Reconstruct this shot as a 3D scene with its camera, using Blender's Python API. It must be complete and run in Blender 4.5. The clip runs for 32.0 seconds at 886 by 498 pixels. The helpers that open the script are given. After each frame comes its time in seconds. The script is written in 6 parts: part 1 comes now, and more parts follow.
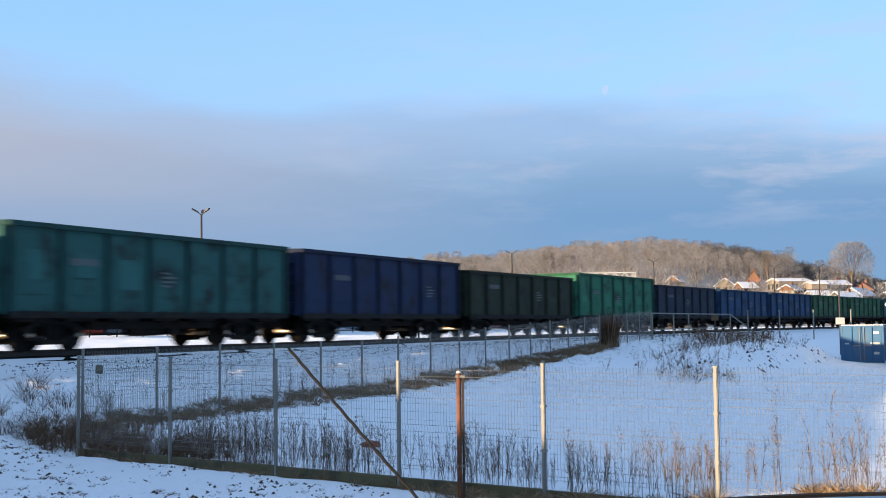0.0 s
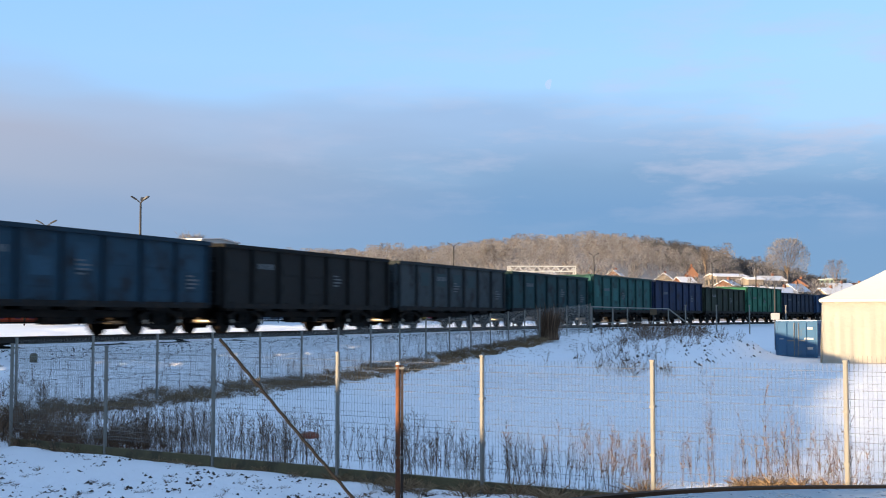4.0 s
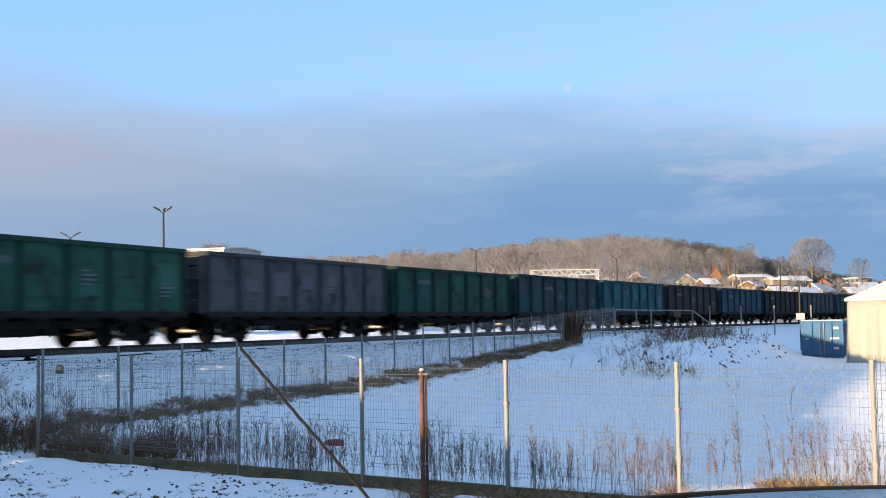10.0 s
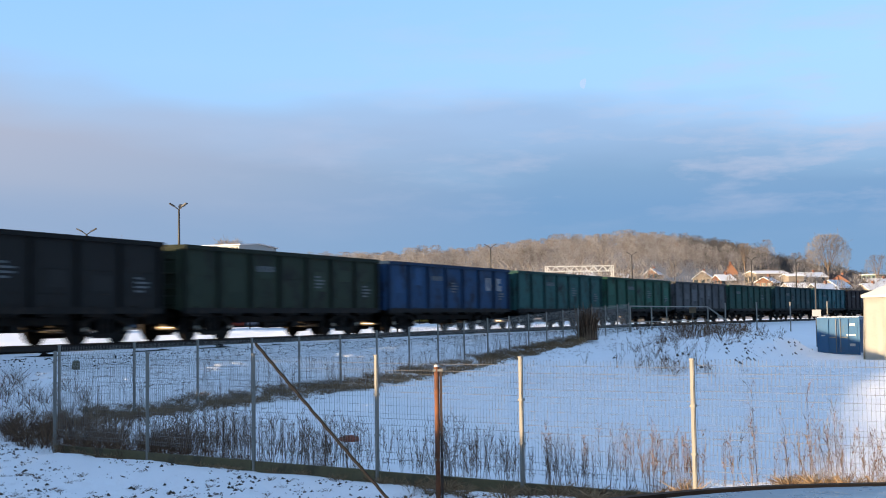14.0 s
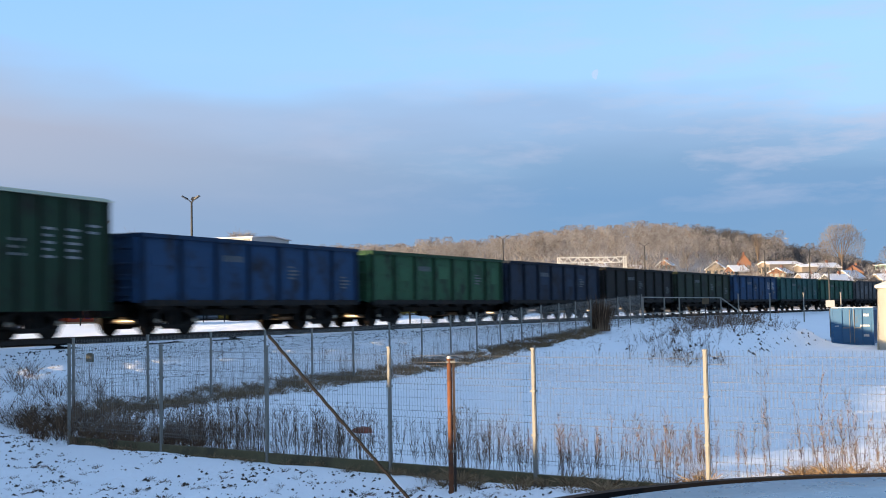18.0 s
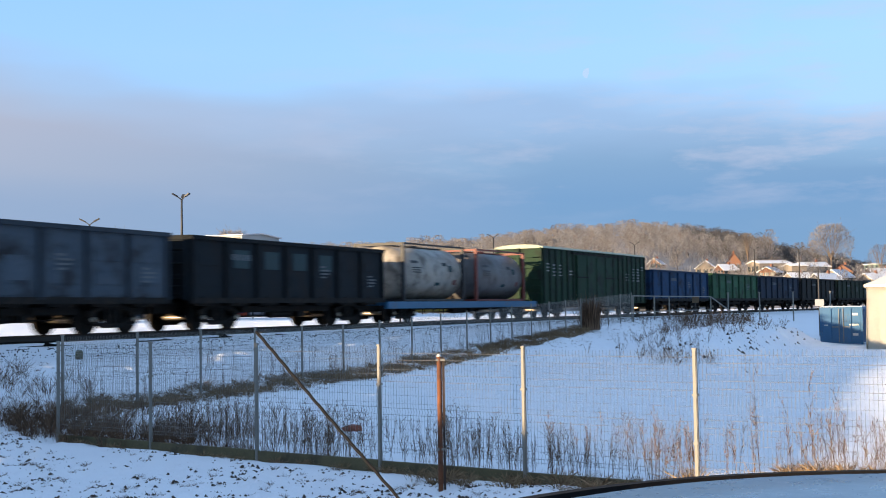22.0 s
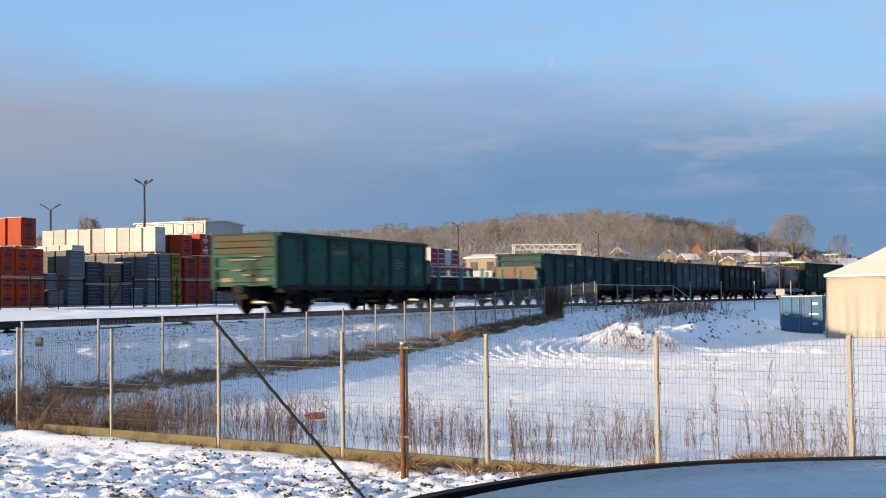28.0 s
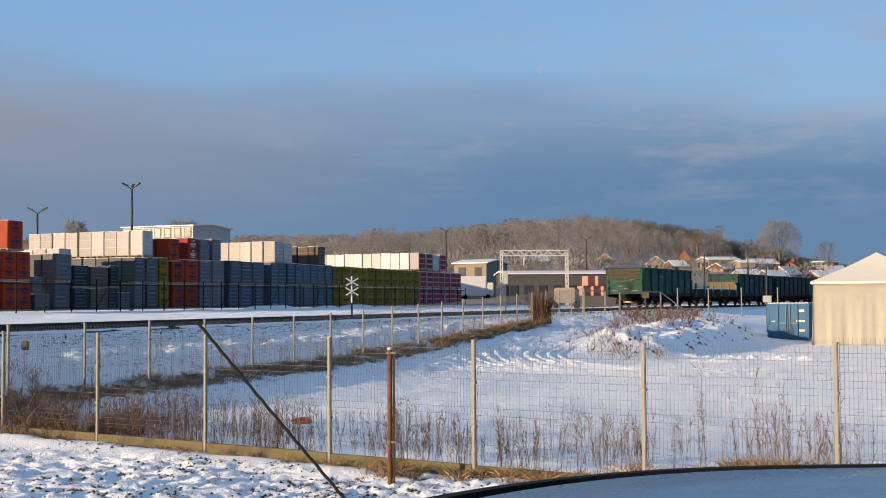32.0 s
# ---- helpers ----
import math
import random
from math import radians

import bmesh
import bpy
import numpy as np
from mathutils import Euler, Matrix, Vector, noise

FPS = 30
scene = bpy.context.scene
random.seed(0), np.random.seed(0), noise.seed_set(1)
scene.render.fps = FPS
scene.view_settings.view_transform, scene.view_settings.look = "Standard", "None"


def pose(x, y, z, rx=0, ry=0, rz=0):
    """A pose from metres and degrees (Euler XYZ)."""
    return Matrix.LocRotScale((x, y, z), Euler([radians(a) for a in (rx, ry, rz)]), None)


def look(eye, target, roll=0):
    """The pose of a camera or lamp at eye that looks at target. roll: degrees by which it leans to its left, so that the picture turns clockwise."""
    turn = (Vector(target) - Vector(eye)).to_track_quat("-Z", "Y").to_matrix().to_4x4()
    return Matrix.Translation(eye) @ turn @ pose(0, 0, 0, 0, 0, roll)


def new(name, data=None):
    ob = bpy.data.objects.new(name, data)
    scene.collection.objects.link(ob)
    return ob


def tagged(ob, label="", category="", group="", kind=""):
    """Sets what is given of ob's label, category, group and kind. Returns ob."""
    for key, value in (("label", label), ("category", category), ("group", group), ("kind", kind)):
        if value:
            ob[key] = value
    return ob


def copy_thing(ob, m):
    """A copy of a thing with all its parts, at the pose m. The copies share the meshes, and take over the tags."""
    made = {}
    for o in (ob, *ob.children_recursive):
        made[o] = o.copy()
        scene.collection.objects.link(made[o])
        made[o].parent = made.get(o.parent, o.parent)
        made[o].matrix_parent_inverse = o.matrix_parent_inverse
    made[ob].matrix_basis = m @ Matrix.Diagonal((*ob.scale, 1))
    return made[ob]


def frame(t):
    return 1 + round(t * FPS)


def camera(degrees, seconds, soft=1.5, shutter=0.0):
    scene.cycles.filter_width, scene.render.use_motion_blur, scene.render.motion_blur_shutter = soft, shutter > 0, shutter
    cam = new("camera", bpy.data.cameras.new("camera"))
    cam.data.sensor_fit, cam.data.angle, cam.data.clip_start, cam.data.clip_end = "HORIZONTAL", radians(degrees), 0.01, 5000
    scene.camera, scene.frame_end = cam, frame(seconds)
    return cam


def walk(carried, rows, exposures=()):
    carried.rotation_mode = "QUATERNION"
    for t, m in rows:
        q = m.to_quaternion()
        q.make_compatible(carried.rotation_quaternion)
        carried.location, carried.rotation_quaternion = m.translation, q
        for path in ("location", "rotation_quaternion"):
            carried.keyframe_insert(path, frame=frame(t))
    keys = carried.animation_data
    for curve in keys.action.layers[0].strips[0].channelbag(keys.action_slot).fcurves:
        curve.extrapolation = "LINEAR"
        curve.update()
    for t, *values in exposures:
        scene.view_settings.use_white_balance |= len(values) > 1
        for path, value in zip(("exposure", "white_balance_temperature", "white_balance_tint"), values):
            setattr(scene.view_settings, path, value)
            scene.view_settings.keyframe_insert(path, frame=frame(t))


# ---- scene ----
cam = camera(41.0, 32.0, soft=1.0, shutter=0.85)
# seconds, sideways step, height, yaw, pitch, roll
PATH = (
    (0.0, -0.020, 2.4470, -0.315, 3.660, 0.569),
    (0.5, -0.018, 2.4470, -0.314, 3.634, 0.469),
    (1.0, -0.017, 2.4475, -0.354, 3.427, 0.466),
    (1.5, -0.015, 2.4475, -0.589, 3.343, 0.469),
    (2.0, -0.013, 2.4475, -1.088, 3.334, 0.380),
    (2.5, -0.012, 2.4475, -1.380, 3.234, 0.271),
    (3.0, -0.010, 2.4480, -2.111, 3.099, -0.035),
    (3.5, -0.008, 2.4480, -2.635, 3.185, -0.027),
    (5.5, -0.002, 2.4485, -4.291, 3.423, -0.134),
    (6.0, 0.000, 2.4485, -3.690, 3.833, 0.145),
    (6.5, 0.000, 2.4485, -3.373, 3.983, 0.500),
    (7.0, 0.000, 2.4485, -3.113, 3.829, 0.470),
    (7.5, 0.000, 2.4485, -2.697, 3.816, 0.668),
    (8.0, 0.000, 2.4485, -2.396, 3.805, 0.680),
    (8.5, 0.000, 2.4480, -2.229, 3.707, 0.787),
    (9.0, 0.000, 2.4480, -2.116, 3.587, 0.836),
    (9.5, 0.000, 2.4480, -2.067, 3.554, 0.874),
    (10.0, 0.000, 2.4480, -2.036, 3.518, 0.884),
    (10.5, 0.000, 2.4480, -2.045, 3.506, 0.952),
    (11.0, 0.000, 2.4480, -2.085, 3.437, 0.924),
    (11.5, 0.000, 2.4480, -2.077, 3.327, 0.915),
    (12.0, 0.000, 2.4480, -2.055, 3.254, 0.844),
    (12.5, 0.000, 2.4480, -1.771, 3.265, 0.845),
    (13.0, 0.000, 2.4475, -1.433, 3.273, 0.894),
    (13.5, 0.000, 2.4475, -1.391, 3.277, 0.876),
    (14.0, 0.000, 2.4475, -1.323, 3.351, 0.846),
    (14.5, 0.000, 2.4475, -1.174, 3.443, 0.883),
    (16.5, 0.000, 2.4475, -0.804, 3.051, 0.753),
    (17.0, 0.000, 2.4470, -0.739, 2.812, 0.816),
    (17.5, 0.000, 2.4470, -0.683, 2.662, 0.880),
    (18.0, 0.000, 2.4470, -0.720, 2.958, 1.004),
    (18.5, 0.000, 2.4470, -0.767, 3.114, 1.060),
    (19.0, 0.000, 2.4470, -0.961, 3.339, 1.158),
    (19.5, 0.001, 2.4465, -1.075, 3.485, 1.117),
    (20.0, 0.001, 2.4460, -1.210, 3.530, 1.271),
    (20.5, 0.002, 2.4455, -1.087, 3.445, 1.244),
    (21.0, 0.003, 2.4450, -1.010, 3.293, 1.173),
    (21.5, 0.003, 2.4445, -1.002, 3.089, 1.049),
    (22.0, 0.004, 2.4440, -1.186, 2.867, 0.878),
    (22.5, 0.004, 2.4450, -1.357, 2.672, 0.916),
    (23.0, 0.005, 2.4445, -1.411, 2.498, 0.935),
    (23.5, 0.007, 2.4440, -1.293, 2.396, 1.084),
    (24.0, 0.008, 2.4435, -1.221, 2.294, 0.924),
    (24.5, 0.010, 2.4430, -1.175, 2.209, 0.922),
    (25.0, 0.012, 2.4420, -1.368, 1.982, 0.951),
    (25.5, 0.013, 2.4415, -1.535, 1.915, 0.923),
    (26.0, 0.015, 2.4410, -1.785, 2.103, 1.078),
    (26.5, 0.015, 2.4415, -2.344, 2.189, 1.034),
    (28.5, 0.016, 2.4440, -2.925, 2.271, 0.630),
    (29.0, 0.016, 2.4445, -2.842, 2.283, 0.673),
    (29.5, 0.016, 2.4445, -2.840, 2.318, 0.669),
    (30.0, 0.016, 2.4450, -2.873, 2.314, 0.584),
    (30.5, 0.017, 2.4450, -2.965, 2.327, 0.540),
    (31.0, 0.017, 2.4450, -3.030, 2.394, 0.484),
    (31.5, 0.017, 2.4455, -3.333, 2.427, 0.496),
    (32.0, 0.017, 2.4450, -3.503, 2.513, 0.376),
)
EXPOSURE = ((0.0, 0.0), (21.0, 0.02), (24.2, 0.04), (26.2, -0.22), (28.5, -0.34), (29.2, -0.40), (30.2, -0.54), (32.0, -0.66))
walk(cam, [(t, pose(x, 0, z, 90 + p, r, y)) for t, x, z, y, p, r in PATH], EXPOSURE)

# ---- light ----
SUN_AZ, SUN_EL = radians(29.0), radians(8.4)
sun = new("sun", bpy.data.lights.new("sun", "SUN"))
sun.data.energy, sun.data.angle, sun.data.color = 13.6, radians(0.6), (1.0, 0.745, 0.46)
SUN_FROM = Vector((-math.cos(SUN_AZ) * math.cos(SUN_EL), -math.sin(SUN_AZ) * math.cos(SUN_EL), math.sin(SUN_EL)))
sun.matrix_world = look(SUN_FROM * 100, (0, 0, 0))


def node(tree, kind, **sets):
    n = tree.nodes.new(kind)
    for k, v in sets.items():
        if k in ("operation", "blend_type", "data_type", "sky_type", "noise_dimensions", "feature"):
            if k == "operation": n.operation = v
            elif k == "blend_type": n.blend_type = v
            elif k == "data_type": n.data_type = v
            elif k == "sky_type": n.sky_type = v
            elif k == "feature": n.feature = v
        else:
            n.inputs[k.replace("_", " ")].default_value = v
    return n


def ramp(tree, fac, stops):
    n = tree.nodes.new("ShaderNodeValToRGB")
    els = n.color_ramp.elements
    while len(els) < len(stops):
        els.new(0.5)
    for e, (pos, col) in zip(els, stops):
        e.position, e.color = pos, (*col, 1.0) if len(col) == 3 else col
    tree.links.new(fac, n.inputs["Fac"])
    return n.outputs["Color"]


def mix(tree, fac, a, b, blend="MIX"):
    n = tree.nodes.new("ShaderNodeMixRGB")
    n.blend_type = blend
    for sock, v in zip(n.inputs, (fac, a, b)):
        if isinstance(v, (int, float)):
            sock.default_value = v if sock.name == "Fac" else (v, v, v, 1)
        elif isinstance(v, tuple):
            sock.default_value = (*v, 1.0)
        else:
            tree.links.new(v, sock)
    return n.outputs["Color"]


def maths(tree, op, a, b=0.0, clamp=False, c=0.0):
    n = tree.nodes.new("ShaderNodeMath")
    n.operation, n.use_clamp = op, clamp
    for sock, v in zip(n.inputs, (a, b, c)):
        if isinstance(v, (int, float)):
            sock.default_value = v
        else:
            tree.links.new(v, sock)
    return n.outputs[0]


def sky():
    world = bpy.data.worlds.new("winter_sky")
    scene.world = world
    world.use_nodes = True
    t = world.node_tree
    t.nodes.clear()
    out, bg = t.nodes.new("ShaderNodeOutputWorld"), t.nodes.new("ShaderNodeBackground")
    t.links.new(bg.outputs[0], out.inputs[0])
    nishita = t.nodes.new("ShaderNodeTexSky")
    nishita.sky_type, nishita.sun_disc = "NISHITA", False
    nishita.sun_elevation = SUN_EL
    nishita.sun_rotation = math.atan2(SUN_FROM.x, SUN_FROM.y)
    co = t.nodes.new("ShaderNodeTexCoord")
    sep = t.nodes.new("ShaderNodeSeparateXYZ")
    t.links.new(co.outputs["Generated"], sep.inputs[0])
    z = sep.outputs["Z"]
    # clear air: blue over the bank, deepening overhead
    clear = ramp(t, z, [(0.0, (0.17, 0.31, 0.57)), (0.15, (0.26, 0.48, 0.85)), (0.21, (0.28, 0.54, 0.95)), (0.27, (0.26, 0.53, 1.0)), (0.40, (0.26, 0.49, 0.92)), (0.6, (0.305, 0.485, 0.79)), (1.0, (0.31, 0.475, 0.765))])
    air = mix(t, 0.93, nishita.outputs[0], clear)
    scale = t.nodes.new("ShaderNodeMapping")
    t.links.new(co.outputs["Generated"], scale.inputs[0])
    scale.inputs["Scale"].default_value = (2.4, 2.4, 11.0)
    n1 = node(t, "ShaderNodeTexNoise", Scale=1.3, Detail=4.0, Roughness=0.45)
    t.links.new(scale.outputs[0], n1.inputs["Vector"])
    n2 = node(t, "ShaderNodeTexNoise", Scale=4.0, Detail=6.0, Roughness=0.6)
    t.links.new(scale.outputs[0], n2.inputs["Vector"])
    # the bank: thick low down, soft uneven upper edge
    lift = maths(t, "MULTIPLY_ADD", n1.outputs["Fac"], 0.11, False, -0.047)
    edge = maths(t, "ADD", maths(t, "MULTIPLY_ADD", sep.outputs["X"], 0.075, False, z), lift)
    cover = ramp(t, edge, [(0.135, (1, 1, 1)), (0.170, (0.60, 0.60, 0.60)), (0.200, (0.0, 0.0, 0.0))])
    wisps = ramp(t, n2.outputs["Fac"], [(0.47, (0, 0, 0)), (0.70, (1, 1, 1))])
    high = ramp(t, z, [(0.06, (0, 0, 0)), (0.13, (1, 1, 1)), (0.20, (0.6, 0.6, 0.6)), (0.30, (0.1, 0.1, 0.1)), (0.5, (0, 0, 0))])
    east = maths(t, "MULTIPLY_ADD", sep.outputs["X"], 1.6, True, 0.38)
    wisp = maths(t, "MULTIPLY", maths(t, "MULTIPLY", wisps, high), maths(t, "MULTIPLY", east, 0.95))
    body = ramp(t, z, [(0.0, (0.27, 0.43, 0.645)), (0.03, (0.215, 0.385, 0.625)), (0.09, (0.200, 0.375, 0.635)), (0.12, (0.24, 0.41, 0.65)), (0.16, (0.32, 0.45, 0.69))])
    # towards the sun the bank takes a rosy grey
    west = maths(t, "MULTIPLY_ADD", sep.outputs["X"], -1.9, True, 0.22)
    layer = ramp(t, edge, [(0.0, (0.45, 0.45, 0.45)), (0.06, (0.5, 0.5, 0.5)), (0.10, (0.85, 0.85, 0.85)), (0.15, (1, 1, 1))])
    rosy = mix(t, maths(t, "MULTIPLY", west, layer, True), body, (0.47, 0.505, 0.63))
    c1 = mix(t, cover, air, rosy)
    c2 = mix(t, wisp, c1, (0.56, 0.61, 0.79))
    t.links.new(c2, bg.inputs["Color"])
    bg.inputs["Strength"].default_value = 1.0


sky()

# ---- materials ----


def surface(name, base, rough=0.7, metal=0.0, vary=0.15, scale=3.0, fine=40.0, bump=0.0, dirt=None, dirt_amount=0.0, own=False, spec=0.5, bump_scale=None, rand=0.0):
    """A painted or raw surface with large stains and fine grain."""
    m = bpy.data.materials.new(name)
    m.use_nodes = True
    t = m.node_tree
    b = t.nodes["Principled BSDF"]
    co = t.nodes.new("ShaderNodeTexCoord")
    n1 = node(t, "ShaderNodeTexNoise", Scale=scale, Detail=6.0, Roughness=0.65)
    n2 = node(t, "ShaderNodeTexNoise", Scale=fine, Detail=4.0, Roughness=0.6)
    for n in (n1, n2):
        t.links.new(co.outputs["Object"], n.inputs["Vector"])
    if own:
        info = t.nodes.new("ShaderNodeObjectInfo")
        col = info.outputs["Color"]
    else:
        rgb = t.nodes.new("ShaderNodeRGB")
        rgb.outputs[0].default_value = (*base, 1)
        col = rgb.outputs[0]
    both = maths(t, "ADD", maths(t, "MULTIPLY", n1.outputs["Fac"], 0.65), maths(t, "MULTIPLY", n2.outputs["Fac"], 0.35))
    fac = maths(t, "MULTIPLY_ADD", both, vary * 3.2, False, 1 - vary * 1.6)
    col = mix(t, 1.0, col, fac, "MULTIPLY")
    if rand:
        info2 = t.nodes.new("ShaderNodeObjectInfo")
        rfac = maths(t, "MULTIPLY_ADD", info2.outputs["Random"], rand, False, 1 - rand / 2)
        col = mix(t, 1.0, col, rfac, "MULTIPLY")
    if dirt:
        mask = ramp(t, n1.outputs["Fac"], [(0.62 - dirt_amount * 0.35, (0, 0, 0)), (0.78 - dirt_amount * 0.3, (1, 1, 1))])
        col = mix(t, maths(t, "MULTIPLY", mask, 0.85), col, dirt)
    t.links.new(col, b.inputs["Base Color"])
    rr = maths(t, "MULTIPLY_ADD", n2.outputs["Fac"], 0.3, False, rough - 0.15)
    t.links.new(rr, b.inputs["Roughness"])
    b.inputs["Metallic"].default_value = metal
    b.inputs["Specular IOR Level"].default_value = spec
    if bump:
        bn = t.nodes.new("ShaderNodeBump")
        bn.inputs["Strength"].default_value = 1.0
        bn.inputs["Distance"].default_value = bump
        h = n2.outputs["Fac"]
        if bump_scale:
            n3 = node(t, "ShaderNodeTexNoise", Scale=bump_scale, Detail=5.0, Roughness=0.6)
            t.links.new(co.outputs["Object"], n3.inputs["Vector"])
            h = n3.outputs["Fac"]
        t.links.new(h, bn.inputs["Height"])
        t.links.new(bn.outputs[0], b.inputs["Normal"])
    return m


def snow_material():
    m = bpy.data.materials.new("snow")
    m.use_nodes = True
    t = m.node_tree
    b = t.nodes["Principled BSDF"]
    co = t.nodes.new("ShaderNodeTexCoord")
    n1 = node(t, "ShaderNodeTexNoise", Scale=0.35, Detail=6.0, Roughness=0.6)
    n2 = node(t, "ShaderNodeTexNoise", Scale=9.0, Detail=6.0, Roughness=0.7)
    n3 = node(t, "ShaderNodeTexNoise", Scale=2.2, Detail=5.0, Roughness=0.6)
    n4 = node(t, "ShaderNodeTexNoise", Scale=24.0, Detail=3.0, Roughness=0.6)
    for n in (n1, n2, n3, n4):
        t.links.new(co.outputs["Object"], n.inputs["Vector"])
    col = mix(t, n1.outputs["Fac"], (0.80, 0.82, 0.86), (0.90, 0.90, 0.91))
    # scattered dead grass showing through
    patch = ramp(t, maths(t, "MULTIPLY", n2.outputs["Fac"], n3.outputs["Fac"]), [(0.40, (0, 0, 0)), (0.47, (1, 1, 1))])
    col = mix(t, maths(t, "MULTIPLY", patch, 0.5), col, (0.20, 0.15, 0.09))
    t.links.new(col, b.inputs["Base Color"])
    b.inputs["Roughness"].default_value = 0.75
    b.inputs["Specular IOR Level"].default_value = 0.25
    bn = t.nodes.new("ShaderNodeBump")
    bn.inputs["Strength"].default_value, bn.inputs["Distance"].default_value = 0.7, 0.05
    t.links.new(maths(t, "MULTIPLY_ADD", n4.outputs["Fac"], 0.55, False, maths(t, "ADD", n2.outputs["Fac"], n3.outputs["Fac"])), bn.inputs["Height"])
    t.links.new(bn.outputs[0], b.inputs["Normal"])
    return m


SNOW = snow_material()
PAINT = surface("wagon_paint", (0.1, 0.1, 0.1), 0.7, 0.0, 0.40, 0.9, 11.0, 0.004, (0.014, 0.012, 0.011), 0.42, own=True, spec=0.12)
BLACK = surface("bogie_black", (0.010, 0.009, 0.008), 0.85, 0.0, 0.3, 4.0, 40.0, 0.003, (0.03, 0.02, 0.013), 0.35, spec=0.2)
STEEL = surface("worn_steel", (0.42, 0.36, 0.28), 0.4, 0.7, 0.2, 4.0, 30.0)
RAIL = surface("rail_steel", (0.020, 0.014, 0.011), 0.7, 0.2, 0.25, 2.0, 30.0)
SLEEPER = surface("sleeper_concrete", (0.20, 0.18, 0.16), 0.9, 0.0, 0.25, 3.0, 30.0)
ZINC = surface("galvanised_steel", (0.19, 0.182, 0.16), 0.65, 0.0, 0.15, 5.0, 60.0, 0.0, (0.30, 0.27, 0.22), 0.1)
WIRE = surface("galvanised_wire", (0.24, 0.23, 0.21), 0.6, 0.2, 0.1, 5.0, 60.0)
CONCRETE = surface("mossy_concrete", (0.112, 0.096, 0.048), 0.95, 0.0, 0.45, 2.6, 22.0, 0.008, (0.055, 0.045, 0.028), 0.5)
DARKRUST = surface("dark_rust", (0.045, 0.028, 0.020), 0.9, 0.1, 0.4, 6.0, 50.0)
RUST = surface("rusty_iron", (0.20, 0.070, 0.026), 0.9, 0.1, 0.5, 5.0, 40.0, 0.003, (0.040, 0.020, 0.015), 0.55)
MAST = surface("mast_grey", (0.045, 0.043, 0.041), 0.6, 0.3, 0.15, 2.0, 30.0)
CANVAS = surface("tent_canvas", (0.62, 0.59, 0.52), 0.7, 0.0, 0.06, 0.8, 12.0, 0.035, None, 0, False, 0.3, 1.6)
BLUE = surface("container_blue", (0.010, 0.085, 0.20), 0.5, 0.0, 0.15, 2.0, 20.0, 0.0, (0.06, 0.07, 0.08), 0.1)
WHITE = surface("white_paint", (0.46, 0.46, 0.44), 0.6, 0.0, 0.08, 3.0, 30.0)
DARK = surface("dark_rubber", (0.010, 0.009, 0.009), 0.9, 0.0, 0.2, 5.0, 40.0, spec=0.15)


# ---- mesh helpers ----

def box(bm, x0, x1, y0, y1, z0, z1):
    v = [bm.verts.new((x, y, z)) for z in (z0, z1) for x, y in ((x0, y0), (x1, y0), (x1, y1), (x0, y1))]
    for f in ((3, 2, 1, 0), (4, 5, 6, 7), (0, 1, 5, 4), (1, 2, 6, 5), (2, 3, 7, 6), (3, 0, 4, 7)):
        bm.faces.new([v[i] for i in f])
    return v


def rod(bm, a, b, r, r2=None, seg=6, caps=True):
    a, b = Vector(a), Vector(b)
    d = (b - a).normalized()
    up = Vector((0, 0, 1)) if abs(d.z) < 0.9 else Vector((1, 0, 0))
    u = d.cross(up).normalized()
    w = d.cross(u)
    r2 = r if r2 is None else r2
    ra = [bm.verts.new(a + (u * math.cos(k) + w * math.sin(k)) * r) for k in (math.tau * i / seg for i in range(seg))]
    rb = [bm.verts.new(b + (u * math.cos(k) + w * math.sin(k)) * r2) for k in (math.tau * i / seg for i in range(seg))]
    for i in range(seg):
        bm.faces.new((ra[i], rb[i], rb[(i + 1) % seg], ra[(i + 1) % seg]))
    if caps:
        bm.faces.new(ra)
        bm.faces.new(rb[::-1])


def beam(bm, a, b, w, h):
    """A square bar from a to b, w wide and h high."""
    a, b = Vector(a), Vector(b)
    d = (b - a).normalized()
    up = Vector((0, 0, 1)) if abs(d.z) < 0.95 else Vector((0, 1, 0))
    u = d.cross(up).normalized() * (w / 2)
    n = u.normalized().cross(d) * (h / 2)
    v = [bm.verts.new(p + s * u + q * n) for p in (a, b) for s, q in ((-1, -1), (1, -1), (1, 1), (-1, 1))]
    for f in ((3, 2, 1, 0), (4, 5, 6, 7), (0, 1, 5, 4), (1, 2, 6, 5), (2, 3, 7, 6), (3, 0, 4, 7)):
        bm.faces.new([v[i] for i in f])


def mesh_of(bm, name, material, smooth=False):
    me = bpy.data.meshes.new(name)
    bmesh.ops.recalc_face_normals(bm, faces=bm.faces)
    bm.to_mesh(me)
    bm.free()
    me.materials.append(material)
    if smooth:
        me.shade_smooth()
    return me


def part(name, bm, material, parent=None, label="", at=None, smooth=False):
    me = bm if isinstance(bm, bpy.types.Mesh) else mesh_of(bm, name, material, smooth)
    ob = new(name, me)
    ob.parent = parent
    if at is not None:
        ob.matrix_basis = at
    if label:
        ob["label"] = label
    return ob


def raw(name, verts, faces, material, smooth=False):
    me = bpy.data.meshes.new(name)
    me.from_pydata(verts, [], faces)
    me.materials.append(material)
    me.update()
    if smooth:
        me.shade_smooth()
    return me


def bar(*dims):
    bm = bmesh.new()
    box(bm, *dims)
    return bm


